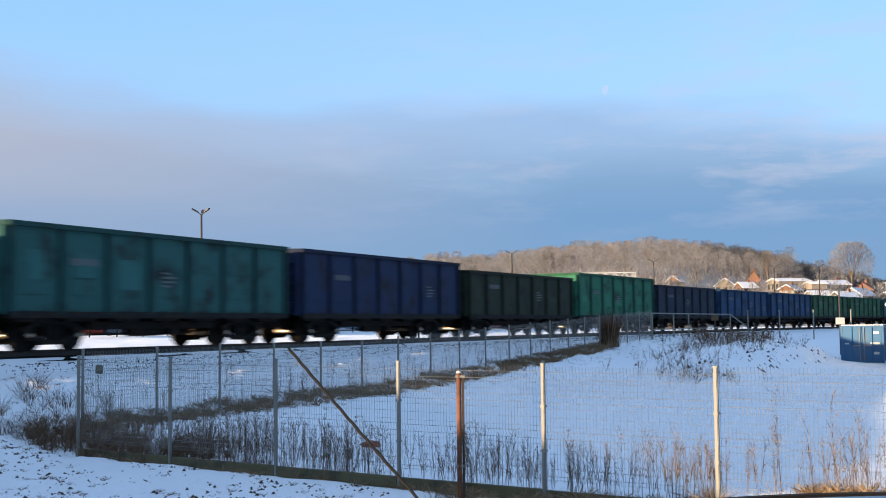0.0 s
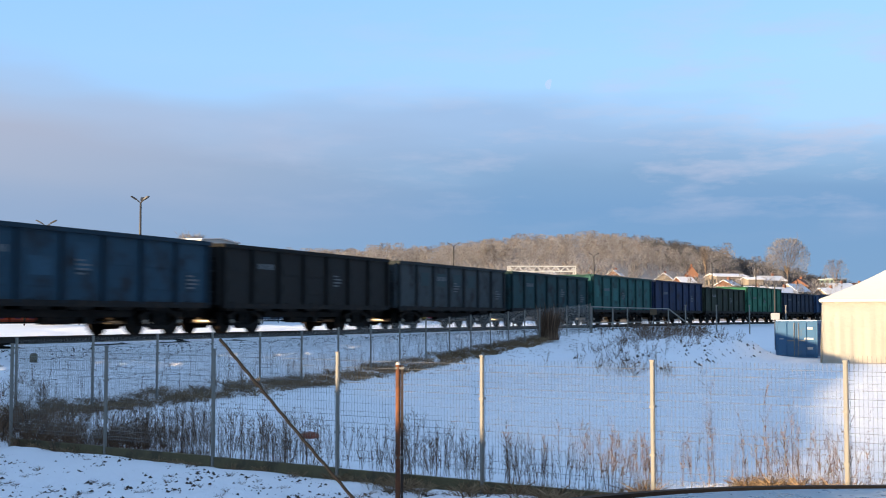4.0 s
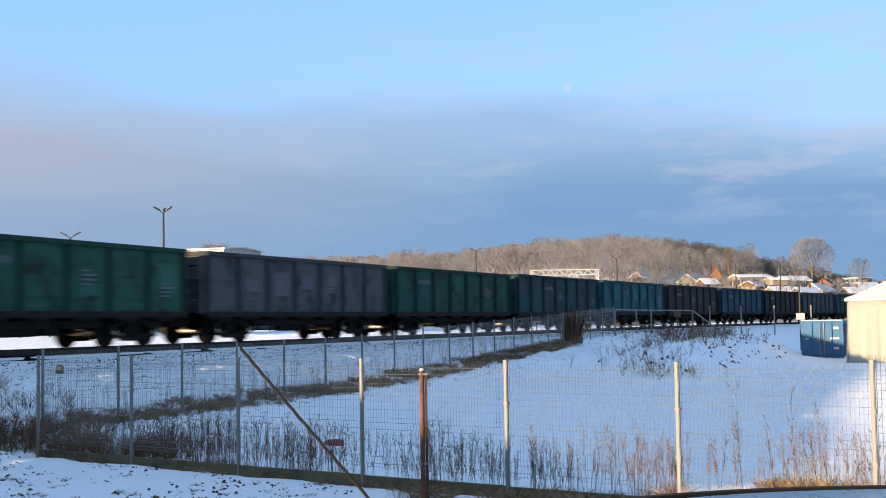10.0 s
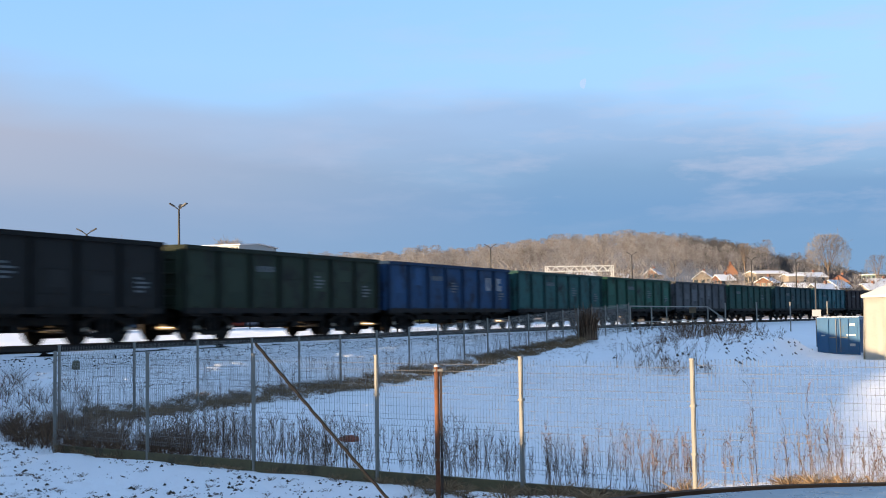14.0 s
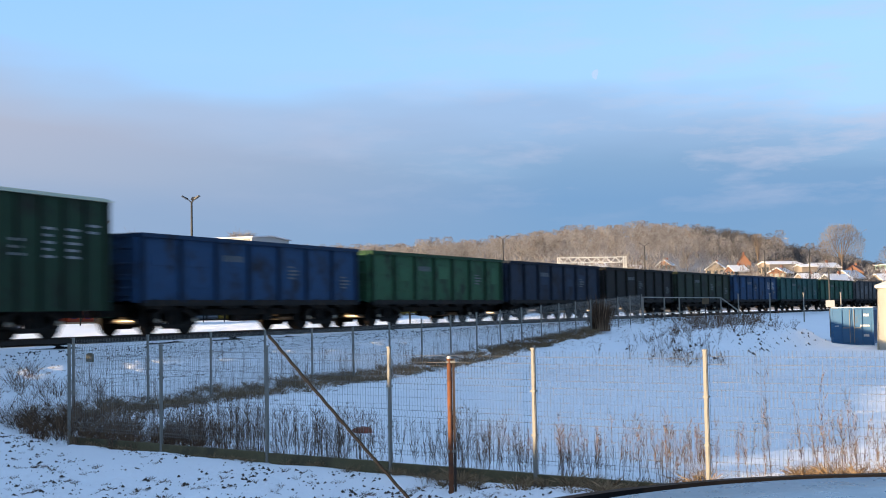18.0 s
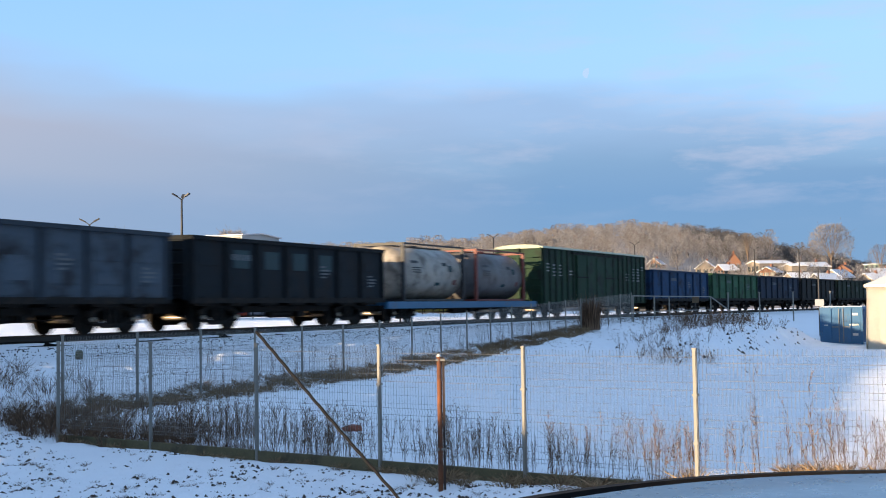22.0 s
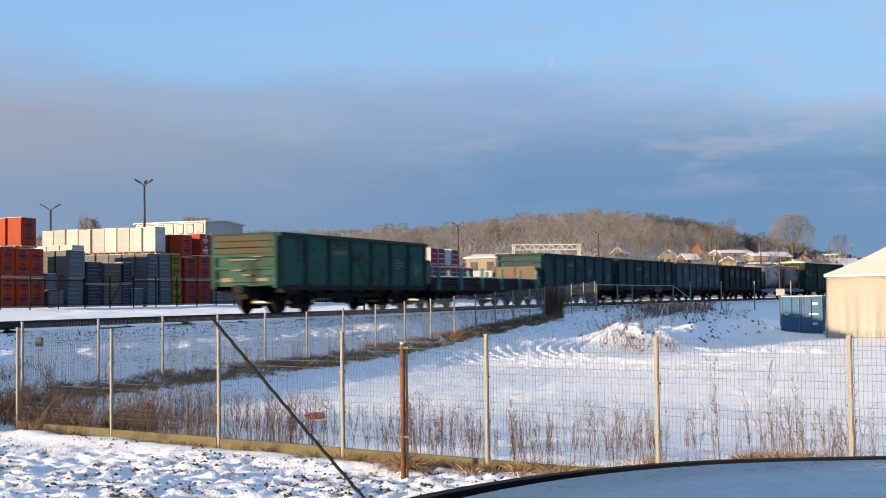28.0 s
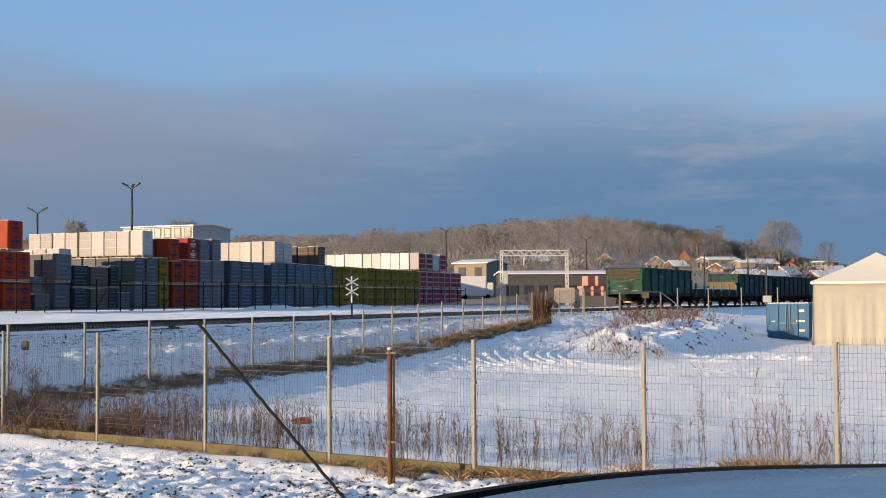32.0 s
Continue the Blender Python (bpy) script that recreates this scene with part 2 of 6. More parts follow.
# ---- the line of the railway ----
RAIL_Z = 1.843
TS = np.linspace(-420, 640, 4241)
_th = 1.117644 - 0.001454 * TS + 1.0e-6 * TS ** 2
_th = np.where(TS < -60, 1.117644 - 0.001454 * -60 + 1.0e-6 * 3600, _th)
_th = np.where(TS > 220, 1.117644 - 0.001454 * 220 + 1.0e-6 * 48400, _th)
TX = np.concatenate([[0], np.cumsum(np.cos(_th[1:]) * 0.25)])
TY = np.concatenate([[0], np.cumsum(np.sin(_th[1:]) * 0.25)])
_i = int(np.argmin(abs(TS)))
TX += -9.254 - TX[_i]
TY += 36.885 - TY[_i]


def track(s, side=0.0):
    """Place and heading of the line at s metres; side: towards the field."""
    x, y, th = np.interp(s, TS, TX), np.interp(s, TS, TY), np.interp(s, TS, _th)
    return x + side * math.sin(th), y - side * math.cos(th), th


def near_line(x, y):
    """Chainage and offset (towards the field) of a spot, by the middle tangent."""
    s = (x + 9.254) * 0.437 + (y - 36.885) * 0.899
    for _ in range(3):
        tx, ty, th = np.interp(s, TS, TX), np.interp(s, TS, TY), np.interp(s, TS, _th)
        s = s + (x - tx) * np.cos(th) + (y - ty) * np.sin(th)
    tx, ty, th = np.interp(s, TS, TX), np.interp(s, TS, TY), np.interp(s, TS, _th)
    return s, (x - tx) * np.sin(th) - (y - ty) * np.cos(th)


def smooth01(v):
    v = np.clip(v, 0, 1)
    return v * v * (3 - 2 * v)


def waves(x, y, f, seed):
    r = np.random.RandomState(seed)
    out = 0
    for k in range(7):
        a, ph = r.uniform(0, math.tau), r.uniform(0, math.tau)
        g = f * r.uniform(0.6, 1.7)
        out = out + np.sin((x * math.cos(a) + y * math.sin(a)) * g + ph)
    return out / 7


def grain(x, y, f, seed):
    """Uneven bumps: values on a lattice, smoothly joined; -1 to 1."""
    u, w = x * f + seed * 7.31, y * f - seed * 3.77
    i, j = np.floor(u), np.floor(w)

    def value(a, b):
        h = np.sin(a * 127.1 + b * 311.7 + seed * 17.3) * 43758.5453
        return (h - np.floor(h)) * 2 - 1
    a, b = smooth01(u - i), smooth01(w - j)
    low = value(i, j) * (1 - a) + value(i + 1, j) * a
    high = value(i, j + 1) * (1 - a) + value(i + 1, j + 1) * a
    return low * (1 - b) + high * b


def ground_z(x, y):
    x, y = np.asarray(x, float), np.asarray(y, float)
    s, q = near_line(x, y)
    # field: flat by the near fence, climbing to the crossing
    rise = 1.05 * smooth01((y - 36) / 32) * smooth01(1.0 - (q - 7.5) / 9.0)
    z = rise
    # verge towards the viewer
    z = z + 0.85 * smooth01((15.5 - y - 0.35 * x) / 13.0)
    # heap of earth by the container
    hu, hv = (x - 10.2) * 0.494 + (y - 49.4) * 0.869, (x - 10.2) * 0.869 - (y - 49.4) * 0.494
    heap = 0.70 * np.exp(-(hv / 2.15) ** 4) * smooth01((hu + 2.0) / 4.0) * smooth01((23.0 - hu) / 3.0)
    z = z + heap * (1 + 0.30 * waves(x, y, 1.7, 8) + 0.25 * waves(x, y, 4.5, 9))
    # the foot of the fence is banked up beside the car
    z = z + 0.34 * smooth01((x - 2.2) / 2.4) * np.exp(-((y - 20.7 + (x + 4.65) * 0.721 - 0.3) / 1.9) ** 2)
    beside = (x + 4.65) * 0.585 + (y - 20.7) * 0.811
    z = z + (0.085 + 0.05 * grain(x, y, 1.1, 15)) * np.exp(-((beside + 0.42) / 0.5) ** 2) * smooth01((4.0 - x) / 3.0) * (y > 8)
    z = z - 0.16 * np.exp(-(((x - 8) / 7) ** 2 + ((y - 25) / 6) ** 2))
    # wheel ruts curving from the crossing into the field
    d0 = np.hypot((x - 14.5) * 0.92, y - 46.5)
    turn = smooth01((16.5 - x) / 3.0) + smooth01((44 - y) / 3.0)
    for rr, dep in ((6.2, 0.02), (6.6, 0.03), (7.1, 0.02), (7.5, 0.035), (7.9, 0.02), (8.5, 0.02), (8.9, 0.03), (9.3, 0.02), (9.8, 0.035), (10.4, 0.02), (11.0, 0.025), (11.6, 0.02)):
        dd = d0 - rr - 0.10 * np.sin(x * 0.45 + rr * 1.9)
        z = z + np.clip(turn, 0, 1) * (q > 7.8) * (x < 40) * 1.9 * dep * (0.7 * np.exp(-((np.abs(dd) - 0.17) / 0.07) ** 2) - np.exp(-(dd / 0.10) ** 2))
    for k, yy in enumerate((36.2, 37.6, 39.4, 43.0)):
        dd = y - yy - 0.06 * (x - 16) - 0.5 * np.sin(x * 0.23 + k * 1.7)
        z = z + smooth01((x - 10) / 5) * (y < 60) * 0.03 * (0.8 * np.exp(-((np.abs(dd) - 0.18) / 0.08) ** 2) - np.exp(-(dd / 0.12) ** 2))
    # looping wheel marks before the container
    for k in range(6):
        dd = y - 47.4 - 0.75 * np.sin((x - 15.2) * (1.0 + 0.12 * k) + k * 1.1) - 0.35 * (k - 2.5)
        z = z + smooth01((x - 12.4) / 1.0) * smooth01((18.6 - x) / 1.5) * 0.09 * (0.8 * np.exp(-((np.abs(dd) - 0.26) / 0.13) ** 2) - np.exp(-(dd / 0.17) ** 2))
    # embankment of the line
    bank = np.interp(q, (1.7, 2.5, 4.4, 6.4, 8.8), (1.0, 0.80, 0.64, 0.20, 0.0))
    top = RAIL_Z - 0.15 - 0.16 * (np.abs(q) < 1.3)
    far = 1.75
    z = np.where(q < 9, z * (1 - bank) + top * bank, z)
    z = np.where(q < -3, top + (far - top) * smooth01((-q - 3) / 6), z)
    # wind-drifted hummocks on the bank, ploughed snow before the yard
    slope = smooth01((q - 2.7) / 0.8) * smooth01((9.5 - q) / 1.5) * (y < 75)
    z = z + slope * (0.045 * grain(s, q * 1.8, 0.8, 11) + 0.040 * grain(s, q * 2.2, 1.7, 12) + 0.022 * grain(s, q * 2.0, 3.6, 13))
    z = z + smooth01((-q - 4) / 3) * smooth01((q + 29) / 4) * (s > -20) * (s < 130) * (0.07 * grain(x, y, 0.45, 21) + 0.05 * grain(x, y, 0.9, 22))
    row = q + 30.2 + 0.1 * (s - 30)
    z = z + (q < -20) * (s > 20) * (s < 125) * np.exp(-(row / 1.3) ** 2) * (0.10 + 0.45 * np.clip(grain(x, y, 0.33, 14), 0, 1) * smooth01((s - 40) / 25))
    d = np.hypot(x, y)
    z = z + 0.018 * waves(x, y, 1.3, 1) * (np.abs(q) > 2.2)
    near = (y < 17.5 - 0.6 * x) & (y > 6)
    lumps = 0.40 * waves(x, y, 5.5, 2) + 0.75 * waves(x, y, 17, 3) + 1.0 * waves(x, y, 29, 4)
    lumps = np.where(lumps > 0, lumps * 1.25, lumps * 0.6) + 0.3 * (0.45 - np.abs(waves(x, y, 13.0, 5)) * 1.6)
    clods = 0.05 * grain(x, y, 0.7, 6) + 0.026 * grain(x, y, 2.6, 1) + 0.042 * np.abs(grain(x, y, 4.6, 2)) + 0.036 * grain(x, y, 7.0, 3) + 0.026 * grain(x, y, 10.0, 4)
    z = z + np.where(near, 1.1 * clods * smooth01((17.3 - 0.6 * x - y) / 1.2), (0.012 * lumps + 0.018 * grain(x, y, 2.1, 8) + 0.014 * grain(x, y, 4.3, 9)) * (d < 60) * (np.abs(q) > 2.2))
    return z


def gz(x, y):
    return float(ground_z(x, y))


def axis(*runs):
    out = [np.arange(a, b, st) for a, b, st in runs]
    return np.concatenate(out)


def grow(a, b, n):
    """n steps from a to b, each longer than the last."""
    k = np.linspace(0, 1, n + 1)[1:]
    return a + (b - a) * k ** 3


def ground():
    xs = np.concatenate([-grow(40, 3500, 26)[::-1], axis((-40, -13, 0.6), (-13, -9, 0.12), (-9, 5, 0.07), (5, 26, 0.095), (26, 34, 0.25), (34, 60, 0.6)), grow(60, 3500, 26)])
    ys = np.concatenate([-grow(10, 2500, 18)[::-1], axis((-10, 7, 0.8), (7, 10, 0.14), (10, 19, 0.07), (19, 40, 0.14), (40, 60, 0.095), (60, 76, 0.3), (76, 140, 1.0)), grow(140, 4200, 34)])
    X, Y = np.meshgrid(xs, ys)
    Z = ground_z(X, Y)
    n, m = X.shape
    idx = np.arange(n * m).reshape(n, m)
    f = np.stack([idx[:-1, :-1], idx[:-1, 1:], idx[1:, 1:], idx[1:, :-1]], -1).reshape(-1, 4)
    ob = new("ground", raw("ground", np.stack([X, Y, Z], -1).reshape(-1, 3).tolist(), f.tolist(), SNOW, True))
    tagged(ob, "uneven snow-covered ground with dead grass showing through", "ground", "", "structure")


ground()


def railway():
    """Two rails on sleepers in a low bed of ballast."""
    for side in (-0.76, 0.76):
        v, f = [], []
        ss = np.arange(-400, 620, 2.0)
        prof = ((-0.07, -0.18), (0.07, -0.18), (0.035, -0.04), (0.036, 0.0), (-0.036, 0.0), (-0.035, -0.04))
        for s in ss:
            for a, h in prof:
                x, y, _ = track(s, side + a)
                v.append((x, y, RAIL_Z + h))
        k = len(prof)
        for i in range(len(ss) - 1):
            for j in range(k):
                f.append((i * k + j, i * k + (j + 1) % k, (i + 1) * k + (j + 1) % k, (i + 1) * k + j))
        tagged(new("rail", raw("rail", v, f, RAIL)), "brown steel rail on concrete sleepers", "rail", "rails", "structure")


railway()


def ballast():
    """The bed under the sleepers, and stones strewn down the near slope."""
    v, f = [], []
    ss = np.arange(-400, 620, 1.0)
    prof = ((-1.45, -0.20), (-1.30, -0.13), (1.55, -0.13), (1.92, -0.24))
    for i, s in enumerate(ss):
        for a, h in prof:
            x, y, _ = track(s, a + 0.05 * math.sin(i * 1.7 + a))
            v.append((x, y, RAIL_Z + h + 0.02 * math.sin(i * 2.3 + a * 3)))
    for i in range(len(ss) - 1):
        for j in range(3):
            f.append((i * 4 + j, i * 4 + j + 1, i * 4 + j + 5, i * 4 + j + 4))
    tagged(new("ballast", raw("ballast", v, f, STONE)), "dark stone ballast bed under the rails", "ballast", "", "structure")
    r = np.random.RandomState(4)
    v, f = [], []
    base = ((1, 0, 0), (-1, 0, 0), (0, 1, 0), (0, -1, 0), (0, 0, 0.8), (0, 0, -0.6))
    tri = ((0, 2, 4), (2, 1, 4), (1, 3, 4), (3, 0, 4), (2, 0, 5), (1, 2, 5), (3, 1, 5), (0, 3, 5))
    spots = [track(r.uniform(-14, 75), 2.0 + abs(r.normal(0, 0.34))) for _ in range(2600)]
    heights = ground_z([p[0] for p in spots], [p[1] for p in spots])
    for (x, y, _t), z in zip(spots, heights):
        k = len(v)
        sz = r.uniform(0.010, 0.032)
        for p in base:
            v.append((x + p[0] * sz * r.uniform(0.7, 1.4), y + p[1] * sz * r.uniform(0.7, 1.4), z + p[2] * sz + 0.01))
        f.extend([tuple(k + i for i in t) for t in tri])
    tagged(new("loose_stones", raw("loose_stones", v, f, STONE)), "dark ballast stones scattered down the snowy bank", "stones", "", "stuff")


def sleepers():
    bm = bmesh.new()
    box(bm, -0.13, 0.13, -1.35, 1.35, -0.20, -0.02)
    bmesh.ops.bevel(bm, geom=[e for e in bm.edges if abs(e.verts[0].co.y - e.verts[1].co.y) > 1], offset=0.03, segments=1, affect="EDGES")
    me = mesh_of(bm, "sleeper", SLEEPER)
    bed = bpy.data.objects["ballast"]
    for k in range(240):
        s = -30 + k * 0.6
        x, y, th = track(s)
        part("sleeper", me, SLEEPER, bed, "", pose(x, y, RAIL_Z - 0.145, 0, 0, math.degrees(th)))


STONE = surface("ballast_stone", (0.011, 0.009, 0.008), 0.98, 0.0, 0.5, 3.0, 25.0, 0.05, None, 0, False, 0.02, 14.0)
ballast()
sleepers()


# ---- the train ----

WHEELS = []


def wheel_mesh(side):
    bm = bmesh.new()
    rod(bm, (0, side * 0.73, 0), (0, side * 0.82, 0), 0.43, seg=20)
    rod(bm, (0, side * 0.70, 0), (0, side * 0.735, 0), 0.46, seg=20)
    rod(bm, (0, side * 0.80, 0), (0, side * 0.90, 0), 0.12, seg=10)
    for k in range(4):
        a = math.tau * k / 4
        rod(bm, (math.cos(a) * 0.24, side * 0.815, math.sin(a) * 0.24), (math.cos(a) * 0.24, side * 0.835, math.sin(a) * 0.24), 0.05, seg=6)
    return mesh_of(bm, "wheel", BLACK)


WHEELS.extend((wheel_mesh(-1), wheel_mesh(1)))


def wheelset(parent, x):
    bm = bmesh.new()
    rod(bm, (0, -1.17, 0), (0, 1.17, 0), 0.075, seg=8)
    ob = part("axle", bm, STEEL, parent, "", pose(x, 0, 0.43), True)
    for y, w in ((-1, WHEELS[0]), (1, WHEELS[1])):
        part("wheel", w, BLACK, ob)
    return ob


def bogie(parent, x):
    bm = bmesh.new()
    box(bm, -0.22, 0.22, -0.95, 0.95, 0.42, 0.72)
    bol = part("bogie", bm, BLACK, parent, "dark cast-steel two-axle bogie", pose(x, 0, 0))
    for y in (-1.0, 1.0):
        bm = bmesh.new()
        beam(bm, (-1.05, y, 0.58), (-0.45, y, 0.80), 0.14, 0.14)
        beam(bm, (1.05, y, 0.58), (0.45, y, 0.80), 0.14, 0.14)
        beam(bm, (-0.5, y, 0.80), (0.5, y, 0.80), 0.14, 0.14)
        beam(bm, (-0.95, y, 0.50), (-0.42, y, 0.24), 0.14, 0.13)
        beam(bm, (0.95, y, 0.50), (0.42, y, 0.24), 0.14, 0.13)
        beam(bm, (-0.45, y, 0.24), (0.45, y, 0.24), 0.14, 0.13)
        for sx in (-0.925, 0.925):
            rod(bm, (sx, y - 0.13, 0.43), (sx, y + 0.13, 0.43), 0.15, seg=10)
            box(bm, sx - 0.17, sx + 0.17, y - 0.1, y + 0.1, 0.52, 0.64)
        for sx in (-0.24, 0.0, 0.24):
            rod(bm, (sx, y, 0.28), (sx, y, 0.76), 0.085, seg=8)
        part("side_frame", bm, BLACK, bol)
    for sx in (-0.925, 0.925):
        wheelset(bol, sx)
    return bol


def running_gear(top, half, pivot, z):
    bm = bmesh.new()
    box(bm, -half - 0.35, half + 0.35, -0.28, 0.28, z - 0.42, z - 0.02)
    part("underframe", bm, BLACK, top)
    cross = mesh_of(bar(-0.06, 0.06, -1.3, 1.3, z - 0.22, z - 0.03), "crossbar", BLACK)
    for k in range(-3, 4):
        part("crossbar", cross, BLACK, top, "", pose(k * half / 3.6, 0, 0))
    bm = bmesh.new()
    rod(bm, (-0.9, -0.7, z - 0.45), (0.5, -0.7, z - 0.45), 0.17, seg=12)
    box(bm, 0.7, 1.1, -1.0, -0.6, z - 0.6, z - 0.2)
    rod(bm, (-2.4, -0.5, z - 0.55), (2.4, -0.5, z - 0.55), 0.03)
    part("brake_gear", bm, BLACK, top)
    part("underframe", bar(-pivot + 1.45, pivot - 1.45, -1.0, 1.0, z - 0.40, z - 0.19), BLACK, top)
    for sx in (-1, 1):
        bm = bmesh.new()
        box(bm, *sorted((sx * (half + 0.3), sx * (half + 0.56))), -0.22, 0.22, 0.78, 1.08)
        box(bm, *sorted((sx * (half + 0.1), sx * (half + 0.35))), -0.14, 0.14, 0.82, 1.04)
        part("coupler", bm, BLACK, top)
        bogie(top, sx * pivot)


def gondola(height):
    top = new("gondola_wagon")
    half, z0, z1, w = 6.415, 0.98, height, 1.44
    bm = bmesh.new()
    for y in (-w, w):
        box(bm, -half, half, y - 0.03, y + 0.03, z0 + 0.06, z1)
    for x in (-half, half):
        box(bm, x - 0.03, x + 0.03, -w - 0.03, w + 0.03, z0 + 0.06, z1 - 0.004)
    box(bm, -half, half, -w, w, z0 + 0.10, z0 + 0.18)
    # pressed panels standing slightly out between the posts
    for y in (-w, w):
        for k in range(7):
            xa = -half + 0.16 + k * (2 * half - 0.16) / 7
            for za, zb in ((0.22, 0.40), (0.55, 0.72)):
                h = z1 - z0
                box(bm, xa + 0.22, xa + (2 * half - 0.16) / 7 - 0.38, y - 0.05 if y < 0 else y + 0.02, y - 0.02 if y < 0 else y + 0.05, z0 + h * za, z0 + h * zb)
    body = part("body", bm, PAINT, top)
    bm = bmesh.new()
    box(bm, -0.085, 0.085, -0.055, 0.055, 0, z1 - z0 - 0.1)
    bmesh.ops.bevel(bm, geom=[e for e in bm.edges if abs(e.verts[0].co.z - e.verts[1].co.z) > 0.5], offset=0.03, segments=1, affect="EDGES")
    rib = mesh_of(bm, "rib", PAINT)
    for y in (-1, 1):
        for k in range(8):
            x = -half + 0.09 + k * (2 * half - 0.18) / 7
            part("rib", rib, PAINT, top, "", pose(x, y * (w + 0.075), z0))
    bm = bmesh.new()
    for y in (-1, 1):
        box(bm, -half - 0.05, half + 0.05, y * (w + 0.04) - 0.11, y * (w + 0.04) + 0.11, z1 - 0.10, z1 + 0.03)
    for x in (-1, 1):
        box(bm, x * half - 0.09, x * half + 0.09, -w + 0.07, w - 0.07, z1 - 0.10, z1 + 0.03)
    part("top_rim", bm, PAINT, top)
    bm = bmesh.new()
    for y in (-1, 1):
        box(bm, -half, half, y * (w + 0.05) - 0.07, y * (w + 0.05) + 0.07, z0 - 0.10, z0 + 0.08)
    for k in range(7):
        x = -half + 0.95 + k * (2 * half - 0.1) / 7
        for y in (-1, 1):
            beam(bm, (x - 0.55, y * 1.25, z0 - 0.13), (x + 0.55, y * 1.25, z0 - 0.13), 0.34, 0.10)
            rod(bm, (x - 0.35, y * 1.52, z0 - 0.16), (x - 0.35, y * 1.52, z0 + 0.12), 0.03)
    part("sill", bm, BLACK, top)
    for x in (-1, 1):
        bm = bmesh.new()
        for k in range(4):
            z = z0 + 0.28 + k * (z1 - z0 - 0.35) / 3.6
            box(bm, *sorted((x * (half + 0.02), x * (half + 0.13))), -w + 0.05, w - 0.05, z - 0.06, z + 0.06)
        for y in (-w + 0.08, w - 0.08):
            box(bm, *sorted((x * (half + 0.02), x * (half + 0.15))), y - 0.07, y + 0.07, z0, z1 - 0.1)
        for k in range(5):
            z = z0 + 0.1 + k * 0.36
            rod(bm, (x * (half + 0.19), -w + 0.1, z), (x * (half + 0.19), -w + 0.62, z), 0.018, seg=5)
        part("end_frame", bm, PAINT, top)
    running_gear(top, half, 4.33, z0)
    return top


def box_van():
    top = new("covered_wagon")
    half, z0, z1, w = 8.72, 0.76, 3.90, 1.42
    bm = bmesh.new()
    box(bm, -half, half, -w, w, z0, z1)
    part("body", bm, PAINT, top)
    bm = bmesh.new()
    prof = [(math.sin(a) * (w + 0.10), z1 - 0.05 + 0.27 * (math.cos(a * 0.9) - math.cos(math.pi / 2 * 0.9))) for a in np.linspace(-math.pi / 2, math.pi / 2, 13)]
    rows = [[bm.verts.new((x, y, z)) for y, z in prof] for x in (-half - 0.08, half + 0.08)]
    for a, b, c, d in zip(rows[0], rows[0][1:], rows[1][1:], rows[1]):
        bm.faces.new((a, b, c, d))
    for r in rows:
        bm.faces.new(r)
    bm.faces.new((rows[0][0], rows[0][-1], rows[1][-1], rows[1][0]))
    part("roof", bm, ROOFSNOW, top, "arched wagon roof dusted with snow")
    bm = bmesh.new()
    box(bm, -0.07, 0.07, -0.03, 0.03, 0, z1 - z0 - 0.12)
    rib = mesh_of(bm, "rib", PAINT)
    for y in (-1, 1):
        for k in range(21):
            x = -half + 0.1 + k * (2 * half - 0.2) / 20
            part("rib", rib, PAINT, top, "", pose(x, y * (w + 0.03), z0 + 0.04))
        bm = bmesh.new()
        box(bm, -3.9, 2.4, y * (w + 0.05) - 0.04, y * (w + 0.05) + 0.04, z0 + 0.15, z1 - 0.28)
        door = part("door", bm, PAINT, top, "sliding side door of ribbed steel")
        for x in (-3.8, -2.2, -0.65, 0.9, 2.3):
            part("door_rib", bar(x - 0.05, x + 0.05, y * (w + 0.11) - 0.02, y * (w + 0.11) + 0.02, z0 + 0.2, z1 - 0.35), PAINT, door)
        for xa, xb in ((-3.9, -2.2), (0.8, 2.4)):
            bm = bmesh.new()
            rod(bm, (xa, y * (w + 0.16), z0 + 1.55), (xb, y * (w + 0.16), z0 + 1.55), 0.03)
            part("door_bar", bm, BLACK, door)
        bm = bmesh.new()
        box(bm, -4.6, 4.2, y * (w + 0.10) - 0.05, y * (w + 0.10) + 0.05, z1 - 0.26, z1 - 0.17)
        part("door_track", bm, BLACK, top)
    for x in (-1, 1):
        bm = bmesh.new()
        for k in range(5):
            z = z0 + 0.3 + k * 0.58
            box(bm, *sorted((x * half, x * (half + 0.10))), -w + 0.06, w - 0.06, z - 0.05, z + 0.05)
        for y in (-w + 0.08, 0, w - 0.08):
            box(bm, *sorted((x * half, x * (half + 0.12))), y - 0.06, y + 0.06, z0, z1 - 0.02)
        for k in range(8):
            z = z0 - 0.2 + k * 0.4
            rod(bm, (x * (half + 0.2), -w + 0.08, z), (x * (half + 0.2), -w + 0.6, z), 0.02, seg=5)
        part("end_frame", bm, PAINT, top)
    for x, z, rows in ((-7.9, 2.95, 3), (-7.0, 2.9, 4), (-6.1, 2.9, 4), (5.2, 2.6, 3), (6.3, 2.95, 5), (7.3, 2.95, 5), (8.1, 3.1, 2), (-4.6, 2.6, 2)):
        bm = bmesh.new()
        for k in range(rows):
            box(bm, x - 0.27, x + 0.22 - 0.08 * (k % 2), -w - 0.012, -w - 0.006, z - k * 0.19, z - k * 0.19 + 0.07)
        part("stencil", bm, LETTER, top, "painted markings past reading")
    running_gear(top, half, 6.1, 0.98)
    return top


